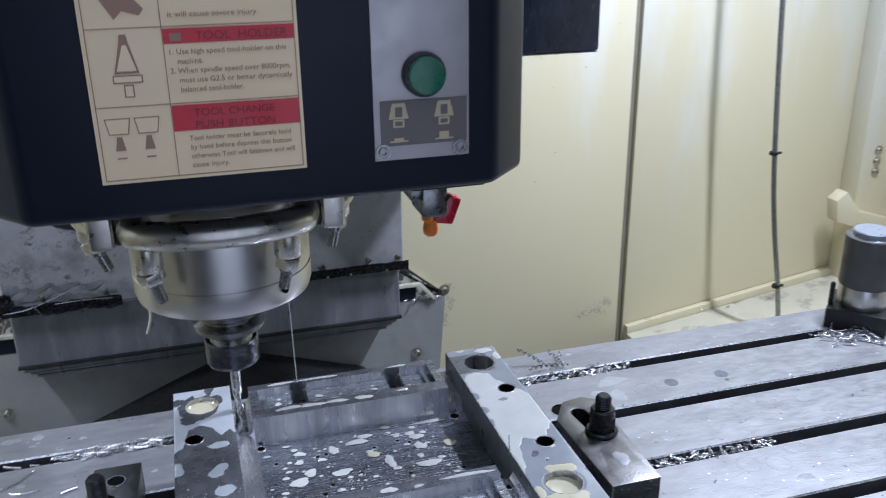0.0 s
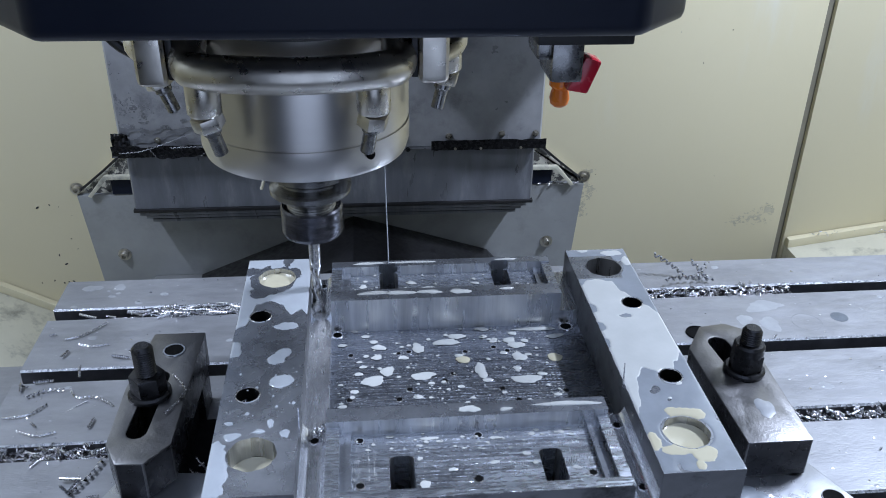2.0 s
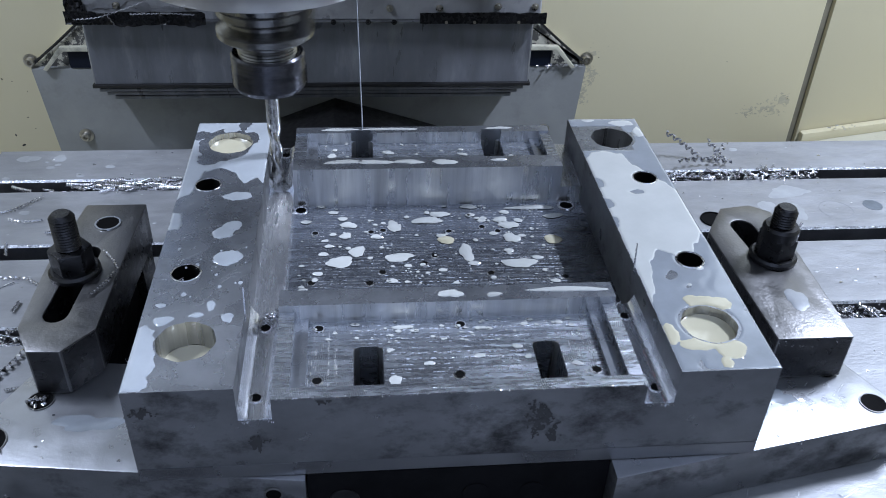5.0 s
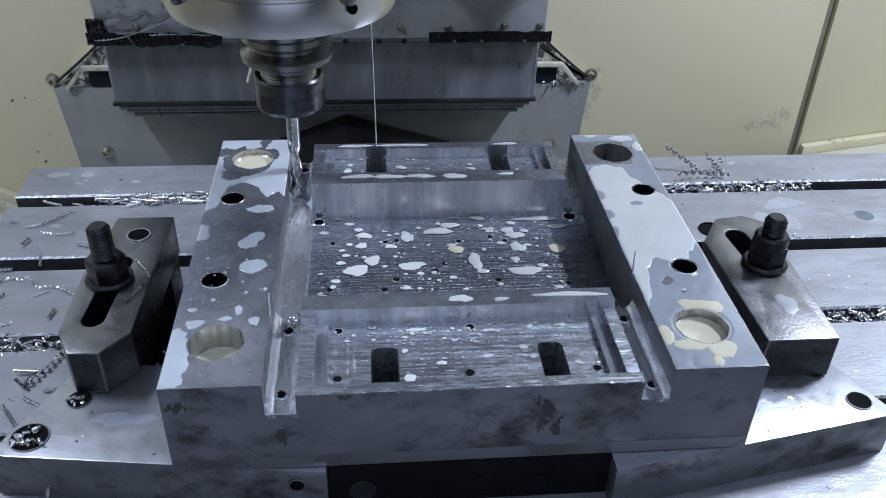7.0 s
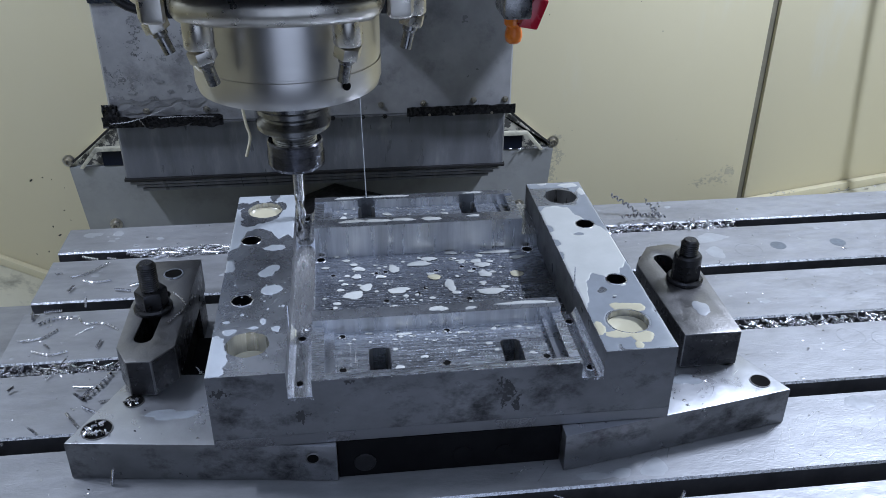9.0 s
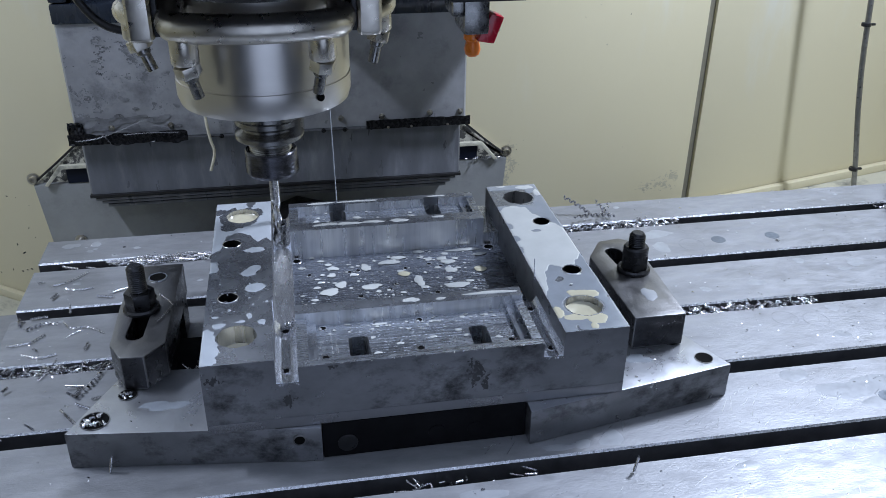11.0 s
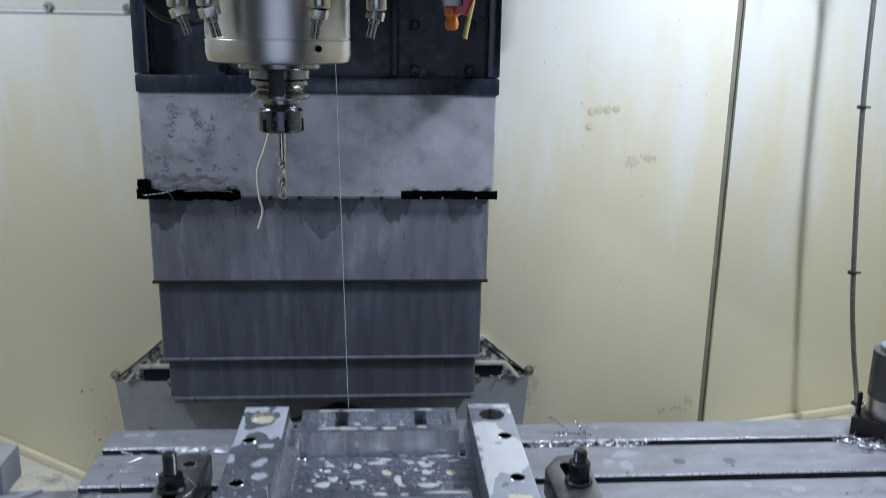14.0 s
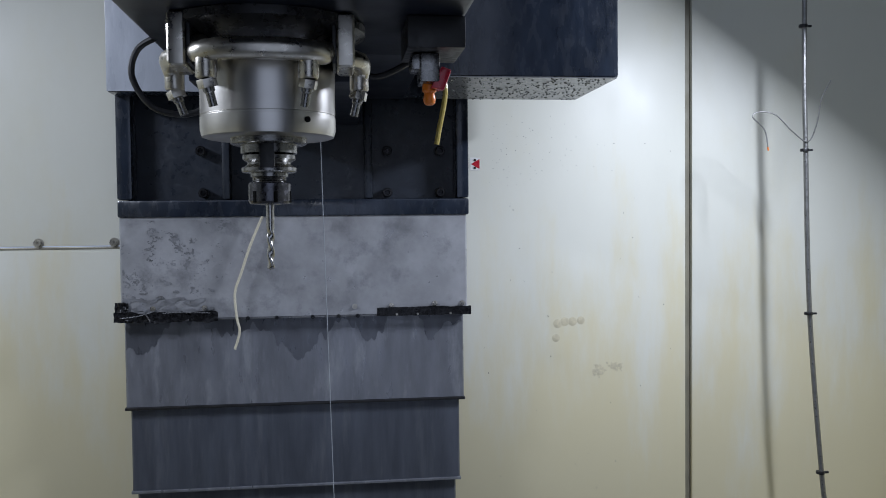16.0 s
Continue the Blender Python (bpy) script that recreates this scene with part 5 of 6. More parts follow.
for i, (x, y, a, b) in enumerate(((0.002, 0.080, 0.007, 0.004), (0.074, 0.081, 0.024, 0.0025), (0.028, 0.078, 0.005, 0.002), (-0.040, 0.241, 0.014, 0.003), (-0.014, 0.241, 0.011, 0.003), (0.013, 0.240, 0.009, 0.004), (-0.062, 0.242, 0.014, 0.003), (0.055, 0.242, 0.006, 0.002))):
    blob(x, y, ZM, a, b, 60 + i, bm, 0.0005)
for i, (x, y, a, b) in enumerate(((-0.066, 0.294, 0.015, 0.002), (-0.025, 0.294, 0.020, 0.002), (0.062, 0.294, 0.010, 0.002))):
    blob(x, y, ZM, a, b, 70 + i, bm, 0.0004)
for i, (x, y, a, b) in enumerate(((-0.013, 0.262, 0.007, 0.003), (-0.028, 0.272, 0.004, 0.003), (-0.072, 0.268, 0.003, 0.004), (0.030, 0.268, 0.004, 0.002))):
    blob(x, y, ZR + 0.0003, a, b, 80 + i, bm, 0.0004)
for i, (x, y, a, b) in enumerate(((-0.014, 0.033, 0.003, 0.002), (-0.034, 0.020, 0.004, 0.004), (0.015, 0.038, 0.003, 0.002), (0.038, 0.045, 0.003, 0.002), (0.043, 0.036, 0.002, 0.002), (-0.028, 0.065, 0.006, 0.002), (-0.036, 0.045, 0.002, 0.002), (0.070, 0.029, 0.003, 0.002))):
    blob(x, y, ZF + 0.0003, a, b, 85 + i, bm, 0.0004)
for i in range(150):
    back = i < 80
    x, y = rnd.uniform(-0.08, 0.084), rnd.uniform(0.250, 0.287) if back else rnd.uniform(0.051, 0.071)
    if back and y > 0.258 and (-0.060 < x < -0.037 or 0.044 < x < 0.066):
        continue
    r = 0.0005 + 0.0014 * rnd.random() ** 2
    blob(x, y, (ZR if back else ZF) + 0.0003, r * 1.4, r, 300 + i, bm, 0.0003, 0, 0.15, 8)
tagged(part("coolant_drops", bm, MILK), "white coolant streaks on the milled ledges", "coolant", kind="stuff")


def pool(bm, wet, x0, x1, y0, y1, z, thick=0.0005, d=0.0008):
    """A film with a smooth rim wherever wet(x, y) is positive, domed towards its middle."""
    nx, ny = round((x1 - x0) / d), round((y1 - y0) / d)
    v = [[wet(x0 + i * d, y0 + j * d) for j in range(ny + 1)] for i in range(nx + 1)]
    made = {}

    def vert(key, x, y, h):
        if key not in made:
            made[key] = bm.verts.new((x, y, z + 0.00003 + thick * min(1.0, max(0.0, h) / 0.0016) ** 0.5))
        return made[key]
    for i in range(nx):
        for j in range(ny):
            ring = ((i, j), (i + 1, j), (i + 1, j + 1), (i, j + 1))
            face = []
            for (a, b), (c, e) in zip(ring, ring[1:] + ring[:1]):
                p, q = v[a][b], v[c][e]
                if p > 0:
                    face.append(vert((a, b), x0 + a * d, y0 + b * d, p))
                if (p > 0) != (q > 0):
                    f = p / (p - q)
                    face.append(vert(tuple(sorted(((a, b), (c, e)))), x0 + (a + (c - a) * f) * d, y0 + (b + (e - b) * f) * d, 0))
            if len(face) > 2:
                bm.faces.new(face)
    return bm


def oval(x, y, cx, cy, rx, ry):
    return (1 - math.hypot((x - cx) / rx, (y - cy) / ry)) * min(rx, ry)


def step_line(x, knots):
    for (a, p), (b, q) in zip(knots, knots[1:]):
        if x <= b:
            f = max(0, (x - a) / (b - a))
            f = f * f * (3 - 2 * f)
            return p + (q - p) * f
    return knots[-1][1]


def ragged(x, y, seed, amount=0.0022):
    return amount * (noise.noise((x * 130, y * 130, seed)) + 0.45 * noise.noise((x * 330, y * 330, seed + 4)))


def clear_of_bores(side):
    bores = [(side * (0.1475 if r > 0.01 else 0.1565), y, r + 0.0006) for y, r, _ in HOLES.values()]
    return lambda x, y: min(math.hypot(x - a, y - b) - r for a, b, r in bores)


def left_wet(x, y):
    foot = step_line(x, ((-0.176, 0.184), (-0.168, 0.190), (-0.160, 0.222), (-0.150, 0.227), (-0.141, 0.221), (-0.132, 0.205), (-0.124, 0.212), (-0.117, 0.204)))
    dry = max(oval(x, y, -0.151, 0.262, 0.0195, 0.0245), oval(x, y, -0.160, 0.242, 0.009, 0.011), oval(x, y, -0.139, 0.293, 0.0045, 0.009), oval(x, y, -0.170, 0.277, 0.006, 0.007), oval(x, y, -0.133, 0.272, 0.006, 0.010))
    band = min(y - foot, -dry)
    lone = max(oval(x, y, -0.176, 0.157, 0.0095, 0.012), oval(x, y, -0.173, 0.020, 0.0115, 0.034), oval(x, y, -0.149, 0.287, 0.007, 0.006), oval(x, y, -0.134, 0.2865, 0.003, 0.004),
               oval(x, y, -0.135, 0.188, 0.009, 0.0058), oval(x, y, -0.139, 0.143, 0.0075, 0.0065), oval(x, y, -0.134, 0.152, 0.0055, 0.0065), oval(x, y, -0.133, 0.1155, 0.0085, 0.0078),
               oval(x, y, -0.162, 0.056, 0.005, 0.004), oval(x, y, -0.137, 0.068, 0.003, 0.0045), oval(x, y, -0.127, 0.057, 0.003, 0.005), oval(x, y, -0.166, 0.070, 0.0028, 0.002), oval(x, y, -0.146, 0.0605, 0.0035, 0.002))
    return min(max(band, lone) + ragged(x, y, 2.0), clear_l(x, y), x + 0.1748, -0.1184 - x, y - 0.0006, 0.2974 - y)


def right_wet(x, y):
    head = step_line(x, ((0.118, 0.233), (0.126, 0.241), (0.134, 0.244), (0.148, 0.240), (0.153, 0.222), (0.160, 0.213), (0.168, 0.198), (0.176, 0.184)))
    foot = step_line(x, ((0.118, 0.056), (0.1235, 0.066), (0.128, 0.085), (0.131, 0.101), (0.139, 0.112), (0.146, 0.108), (0.152, 0.1035), (0.160, 0.105), (0.166, 0.118), (0.176, 0.131)))
    bites = max(oval(x, y, 0.1185, 0.197, 0.006, 0.0065), oval(x, y, 0.1185, 0.169, 0.0055, 0.006), oval(x, y, 0.1185, 0.147, 0.0035, 0.006), oval(x, y, 0.145, 0.184, 0.0052, 0.0032))
    main = min(head - y, y - foot, -bites)
    lone = max(oval(x, y, 0.161, 0.290, 0.011, 0.0055), oval(x, y, 0.171, 0.273, 0.004, 0.010), oval(x, y, 0.135, 0.296, 0.006, 0.003), oval(x, y, 0.160, 0.092, 0.003, 0.0025), oval(x, y, 0.148, 0.0755, 0.002, 0.0018))
    return min(max(main, lone) + ragged(x, y, 5.0, 0.0016), clear_r(x, y), x - 0.1194, 0.1746 - x, 0.2974 - y)


def yellow_wet(x, y):
    body = max(oval(x, y, 0.154, 0.056, 0.0125, 0.0085), oval(x, y, 0.144, 0.0605, 0.005, 0.005), oval(x, y, 0.122, 0.031, 0.005, 0.010), oval(x, y, 0.137, 0.0215, 0.014, 0.0055), oval(x, y, 0.152, 0.017, 0.0095, 0.009), oval(x, y, 0.146, 0.006, 0.004, 0.005))
    return min(body + ragged(x, y, 9.0, 0.0016), clear_r(x, y), x - 0.1194, y - 0.0006)


def right_film(x, y):
    broad = 0.5 * noise.noise((x * 40, y * 30, 6.0)) + 0.25 * noise.noise((x * 110, y * 90, 2.0))
    lie = 0.22 + broad - (0.6 if 0.245 < y < 0.285 and x < 0.16 else 0.0)
    return min(lie * 0.01, clear_r(x, y) - 0.0008, x - 0.1194, 0.1746 - x, y - 0.0006, 0.2974 - y)


clear_l, clear_r = clear_of_bores(-1), clear_of_bores(1)
tagged(part("coolant_film", pool(bmesh.new(), right_film, 0.1184, 0.1760, 0.0, 0.2984, ZT, 0.0002), WETFILM), "bluish wet coolant film on a bored steel rail", "coolant", kind="stuff")
bm = pool(bmesh.new(), left_wet, -0.176, -0.1168, 0.0, 0.2984, ZT)
for i in range(30):
    r = 0.0004 + 0.0013 * rnd.random() ** 2
    blob(rnd.uniform(-0.17, -0.122), rnd.uniform(0.065, 0.13), ZT, r, r * 1.3, 500 + i, bm, 0.0003, 0, 0.1, 8)
tagged(part("coolant_puddle", bm, THIN_MILK), "white coolant patches on the bored rail", "coolant", kind="stuff")
tagged(part("coolant_puddle", pool(bmesh.new(), right_wet, 0.1184, 0.1760, 0.05, 0.2984, ZT), MILK), "wide white coolant puddle on the bored rail", "coolant", kind="stuff")
tagged(part("coolant_puddle", pool(bmesh.new(), yellow_wet, 0.1184, 0.1760, 0.0, 0.075, ZT), MILK_YELLOW), "yellowish coolant puddle round a bored hole", "coolant", kind="stuff")
film = bmesh.new()
for i, (x, y, a, b) in enumerate(((-0.214, 0.046, 0.018, 0.007), (0.207, 0.044, 0.014, 0.006))):
    blob(x, y, ZP, a, b, 960 + i, film, 0.00025, 0, 0.35, 40)
tagged(part("coolant_film", film, WETFILM), "bluish wet coolant film on the riser bars", "coolant", kind="stuff")
for x, y, d in ((-0.1475, 0.0385, 0.017), (-0.1475, 0.265, 0.0045), (0.1475, 0.0385, 0.006)):
    c = thing("coolant_pool", (x, y, ZT - d - 0.003), "yellowish coolant standing in a bored hole", "coolant", "pools in the bores")
    part("liquid", lathe([(0.0162, -0.003), (0.0162, 0.0), (0.0150, -0.0005)], (x, y, ZT - d), 32), MILK_YELLOW, c)
# drops and films on the table
BIG_DROPS = ((0.425, 0.012, 0.040, 0.017), (0.445, -0.085, 0.060, 0.022), (0.355, 0.345, 0.020, 0.010))
TABLE_DROPS = ((-0.366, 0.430, 0.010, 0.006), (-0.337, 0.430, 0.007, 0.006), (0.348, 0.311, 0.011, 0.012), (0.324, 0.321, 0.008, 0.009), (0.563, 0.238, 0.011, 0.009), (0.478, 0.148, 0.009, 0.006), (0.570, 0.190, 0.009, 0.006), (0.163, -0.018, 0.011, 0.010), (0.135, -0.021, 0.008, 0.006), (0.114, -0.022, 0.015, 0.004), (0.422, 0.212, 0.010, 0.007),
               (0.357, 0.207, 0.007, 0.005), (0.538, 0.125, 0.012, 0.008), (0.541, 0.225, 0.007, 0.005), (0.498, 0.252, 0.007, 0.006), (0.039, -0.066, 0.020, 0.006), (0.264, -0.070, 0.010, 0.006), (0.369, 0.040, 0.013, 0.010), (0.428, -0.012, 0.016, 0.011), (0.458, 0.098, 0.009, 0.007))
bm = bmesh.new()
for i, (x, y, a, b) in enumerate(TABLE_DROPS):
    blob(x, y, 0.0, a, b, 700 + i, bm, 0.00012, 0, 0.25)
for i, (x, y, a, b) in enumerate(BIG_DROPS):
    blob(x, y, 0.0, a, b, 760 + i, bm, 0.0001, 0, 0.35, 60)
for i in range(260):
    x, y = (rnd.uniform(0.20, 0.85), rnd.uniform(-0.15, 0.44)) if i < 200 else (rnd.uniform(-0.39, -0.19), rnd.uniform(0.18, 0.44))
    if any(a - 0.004 < y < b + 0.004 for a, b in SLOTS):
        continue
    r = 0.0008 + 0.003 * rnd.random() ** 3
    blob(x, y, 0.0, r * 1.3, r, 800 + i, bm, 0.0002, 0, 0.2, 9)
tagged(part("coolant_film", bm, FILM), "thin grey coolant spots drying on the table", "coolant", kind="stuff")

# fine scratches on the worn tops
bm = bmesh.new()
for i in range(330):
    if i >= 175:
        x, y, z = rnd.uniform(0.05, 0.60), rnd.uniform(-0.145, 0.05), 0.0
    elif i >= 130:
        x, y, z = rnd.uniform(-0.168, -0.124), rnd.uniform(0.05, 0.19), ZT + 0.0003
    elif i < 85:
        x, y, z = rnd.uniform(0.12, 0.55), rnd.uniform(-0.03, 0.05), 0.0
    elif i < 110:
        x, y, z = rnd.uniform(0.18, 0.26), rnd.uniform(0.02, 0.055), ZP
    else:
        x, y, z = rnd.uniform(-0.09, 0.09), rnd.uniform(0.074, 0.084), ZM
    if z == 0.0 and any(a - 0.012 < y < b + 0.012 for a, b in SLOTS):
        continue
    l, a = rnd.uniform(0.004, 0.022) * (0.4 if z else 1), rnd.uniform(0.2, 1.2)
    d, q = Vector((math.cos(a), math.sin(a), 0)) * l / 2, Vector((-math.sin(a), math.cos(a), 0)) * 0.00015
    c = Vector((x, y, z + 0.0001))
    bm.faces.new([bm.verts.new(v) for v in (c - d - q, c + d - q, c + d + q, c - d + q)])
tagged(part("scratches", bm, GROOVE), "fine bright scratches on worn steel tops", "scratch", kind="stuff")

# fine flakes of swarf strewn over table and riser bars
bm = bmesh.new()
for i in range(900):
    x, y, z = rnd.uniform(-0.39, 0.85), rnd.uniform(-0.14, 0.44), 0.0
    if abs(x) < 0.27 and -0.06 < y < 0.31 or any(a - 0.004 < y < b + 0.004 for a, b in SLOTS):
        continue
    if i > 868:
        x, y, z = rnd.uniform(0.185, 0.24) * (1 if i % 2 else -1), rnd.uniform(0.01, 0.055), ZP
    r, a = rnd.uniform(0.0003, 0.0009) * (1.8 if rnd.random() < 0.1 else 1), rnd.uniform(0, 6.3)
    v = [bm.verts.new((x + r * math.cos(a + q) * e, y + r * math.sin(a + q), z + 0.0001 + h)) for q, e, h in ((0, 1.6, 0), (1.7, 1, 0.0006), (3.2, 1.6, 0), (4.6, 1, 0.0003))]
    bm.faces.new(v)
tagged(part("swarf_flakes", bm, CHIP, sharp=60), "tiny bright flakes of swarf on the table", "swarf", kind="stuff")

# ---- clamps ----
def hexagon(r, turn=0):
    return [(r * math.cos(radians(a + turn)), r * math.sin(radians(a + turn))) for a in range(0, 360, 60)]


def slab_with_slot(outline, z0, z1, slot):
    """A prism with a round-ended slot through it: side walls, then a top and a foot filled between."""
    bm = bmesh.new()
    (sx, sy, ex, ey, r) = slot
    d = Vector((ex - sx, ey - sy)).normalized()
    a0 = math.atan2(d.y, d.x)
    hole = [(ex + r * math.cos(a0 + math.pi * (k / 10 - 0.5)), ey + r * math.sin(a0 + math.pi * (k / 10 - 0.5))) for k in range(11)]
    hole += [(sx + r * math.cos(a0 + math.pi * (k / 10 + 0.5)), sy + r * math.sin(a0 + math.pi * (k / 10 + 0.5))) for k in range(11)]
    for z in (z0, z1):
        rims = []
        for loop in (outline, hole):
            vs = [bm.verts.new((x, y, z)) for x, y in loop]
            rims += [bm.edges.new((vs[k], vs[(k + 1) % len(vs)])) for k in range(len(vs))]
        bmesh.ops.triangle_fill(bm, use_beauty=True, edges=rims)
    for loop in (outline, hole):
        for k in range(len(loop)):
            p, q = loop[k], loop[(k + 1) % len(loop)]
            bm.faces.new([bm.verts.new(v) for v in ((*p, z0), (*q, z0), (*q, z1), (*p, z1))])
    bmesh.ops.remove_doubles(bm, verts=bm.verts[:], dist=1e-6)
    bmesh.ops.recalc_face_normals(bm, faces=bm.faces[:])
    # upward faces lighter; all other faces take the copy darkened as shade
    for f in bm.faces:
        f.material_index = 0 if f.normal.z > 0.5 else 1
    rim = [e for e in bm.edges if len(e.link_faces) == 2 and e.calc_face_angle(0) > 0.5]
    bmesh.ops.bevel(bm, geom=rim, offset=0.0011, segments=2, profile=0.6, affect="EDGES", clamp_overlap=True, material=0)
    return bm


def stud_parts(cl, x, y, z, top, flange):
    prof = [(0.0082, z - 0.03), (0.0082, z + 0.012)]
    k, h = 0, z + 0.012
    while h < top - 0.002:
        prof.append((0.0081 if k % 2 else 0.0072, h))
        h += 0.0010
        k += 1
    prof += [(0.0066, top - 0.001), (0.0055, top)]
    part("stud", lathe(prof, (x, y, 0), 24), STUD, cl, "threaded black stud", sharp=25)
    bm = prism([(x + a, y + b) for a, b in hexagon(0.0138, 15)], z + 0.004, z + 0.020, 0.0012)
    part("hex_nut", bm, STUD, cl, "black hexagon flange nut")
    part("washer", lathe([(0.0165, z + 0.0002), (0.0165, z + 0.0028), (0.0150, z + 0.0045), (0.009, z + 0.0045)], (x, y, 0), 32), STUD, cl)
    if flange:
        part("nut_collar", lathe([(0.0125, z + 0.018), (0.0125, z + 0.026), (0.0110, z + 0.028), (0.008, z + 0.028)], (x, y, 0), 28), STUD, cl)


cl = thing("clamp", (-0.235, 0.15, 0.0), "blued steel strap clamp with chamfered nose, bolted down by a stud", "clamp", "strap clamps")
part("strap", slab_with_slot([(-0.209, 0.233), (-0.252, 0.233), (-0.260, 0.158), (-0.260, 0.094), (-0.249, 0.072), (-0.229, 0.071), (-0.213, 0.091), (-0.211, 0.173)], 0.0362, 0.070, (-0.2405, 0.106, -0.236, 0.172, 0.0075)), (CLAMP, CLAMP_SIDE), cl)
hole = part("tapped_hole", lathe([(0.0078, 0.0), (0.0076, 0.0007), (0.0003, 0.0007)], (-0.231, 0.207, 0.070), 24), DARKHOLE, cl)
part("hole_chamfer", lathe([(0.0094, 0.0), (0.0090, 0.0010), (0.0078, 0.0010), (0.0076, 0.0002)], (-0.231, 0.207, 0.070), 24, caps=False), STEEL, cl, "bright worn chamfer")
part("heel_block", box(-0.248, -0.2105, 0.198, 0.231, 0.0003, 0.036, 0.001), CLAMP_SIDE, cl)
# two added black boxes stand for the shadowed void below the strap
part("shade_pad", box(-0.246, -0.178, 0.106, 0.1965, 0.0003, 0.004, 0.001), PITCH, cl, "black pad added as the deep shade under the strap")
part("strap_shade", box(-0.246, -0.216, 0.108, 0.196, 0.0045, 0.036, 0.001), PITCH, cl)
stud_parts(cl, -0.2395, 0.150, 0.070, 0.116, False)
cr = thing("clamp", (0.235, 0.14, 0.0), "worn steel strap clamp with slot, bolted down by a flanged nut", "clamp", "strap clamps")
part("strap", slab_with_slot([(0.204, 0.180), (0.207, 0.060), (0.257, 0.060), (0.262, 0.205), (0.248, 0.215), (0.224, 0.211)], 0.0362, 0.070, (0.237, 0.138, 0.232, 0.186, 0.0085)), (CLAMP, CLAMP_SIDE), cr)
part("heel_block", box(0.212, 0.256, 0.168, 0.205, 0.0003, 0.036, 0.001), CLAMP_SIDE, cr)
stud_parts(cr, 0.2385, 0.146, 0.070, 0.1125, True)
bm = bmesh.new()
blob(0.236, 0.098, 0.0701, 0.008, 0.010, 951, bm, 0.0004, 0, 0.25)
tagged(part("coolant_puddle", bm, FILM), "grey coolant spots on the clamp strap", "coolant", kind="stuff")
tf = thing("table_washer", (0.266, 0.281, 0), "dark round bore plug on the table behind the clamp", "plug")
part("ring", lathe([(0.012, 0.0), (0.012, 0.001), (0.0105, 0.0012), (0.0105, 0.0003), (0.0003, 0.0002)], (0.266, 0.300, 0.0002), 28), DARKHOLE, tf)

# ---- tool setter ----
ts = thing("tool_setter", (0.775, 0.39, 0.0), "cylindrical grey tool setter on a black block", "tool setter")
bm = box(-0.041, 0.041, -0.041, 0.041, 0.0003, 0.030, 0.003)
bm.transform(Matrix.Translation((0.776, 0.392, 0)) @ Matrix.Rotation(radians(43), 4, "Z"))
part("base_block", bm, BLACK, ts, "black magnetic base")
C = (0.778, 0.392, 0)
part("lower_ring", lathe([(0.0335, 0.030), (0.0340, 0.031), (0.0340, 0.060), (0.0333, 0.061)], C, 48), SPINDLE, ts, "bright steel lower ring")
part("sleeve", lathe([(0.0345, 0.061), (0.0352, 0.062), (0.0352, 0.132), (0.0345, 0.134), (0.030, 0.134)], C, 48), GREYCYL, ts, "matt grey sleeve")
part("cap", lathe([(0.028, 0.134), (0.0265, 0.135), (0.0265, 0.142), (0.0250, 0.1435)], C, 48), CAPBLUE, ts, "pale blue-grey top cap")
part("pin", lathe([(0.0035, 0.03), (0.0035, 0.062), (0.002, 0.064)], (0.735, 0.405, 0), 10), STUD, ts)

# ---- bracket beside the table ----
sb = thing("end_bracket", (-0.54, 0.36, -0.045), "dark folded sheet bracket beside the table end", "bracket")
part("upright", box(-0.585, -0.515, 0.338, 0.40, -0.0448, 0.004, 0.002), SHROUD, sb)
part("foot", prism([(-0.60, 0.25), (-0.515, 0.31), (-0.468, 0.352), (-0.52, 0.345)], -0.0447, -0.041, 0.0008), SHROUD, sb)

# ---- swarf ----
def heap(bm, x0, x1, y, z, n, spread=0.006, high=0.008, long=1.0, along=False):
    for i in range(int(n * 1.8)):
        x = rnd.uniform(x0, x1)
        if along:
            r = rnd.uniform(0.0010, 0.0019)
            curl((x, y + rnd.gauss(0, spread), z + rnd.uniform(0.0, high)), r, r * 0.95, rnd.uniform(5, 12), rnd.gauss(0, 0.35) + math.pi * (rnd.random() < 0.5), rnd.uniform(-0.1, 0.15), r * 0.6, bm, 8, 0, rnd.uniform(-14, 14))
            continue
        curl((x, y + rnd.gauss(0, spread), z + rnd.uniform(0.0, high)), rnd.uniform(0.0007, 0.0017), rnd.uniform(0.0009, 0.0018), rnd.uniform(3, 10) * long, rnd.uniform(0, 6.28), rnd.uniform(-0.25, 0.5), rnd.uniform(0.0006, 0.0013), bm, 7, 0, rnd.uniform(-9, 9))


def swarf(name, label, build):
    b = bmesh.new()
    build(b)
    return tagged(part(name, b, CHIP, sharp=60), label, "swarf", kind="stuff")


swarf("swarf_heap", "matted silver swarf over a T-slot beside the plate", lambda b: [heap(b, -0.300, -0.195, 0.377, -0.004, 85, 0.004, 0.007, 1, True), heap(b, -0.355, -0.30, 0.376, -0.010, 9, 0.003, 0.008, 1, True)])
swarf("swarf_heap", "silver swarf packed in a T-slot by the clamp", lambda b: heap(b, -0.392, -0.250, 0.169, -0.012, 170, 0.006, 0.012, 0.7))
swarf("swarf_heap", "silver swarf packed in a T-slot behind the clamp", lambda b: heap(b, 0.225, 0.400, 0.379, -0.008, 150, 0.005, 0.010, 0.7))
swarf("swarf_heap", "fine silver swarf packed in a T-slot beside the riser bar", lambda b: heap(b, 0.262, 0.470, 0.169, -0.010, 190, 0.005, 0.009, 0.55))
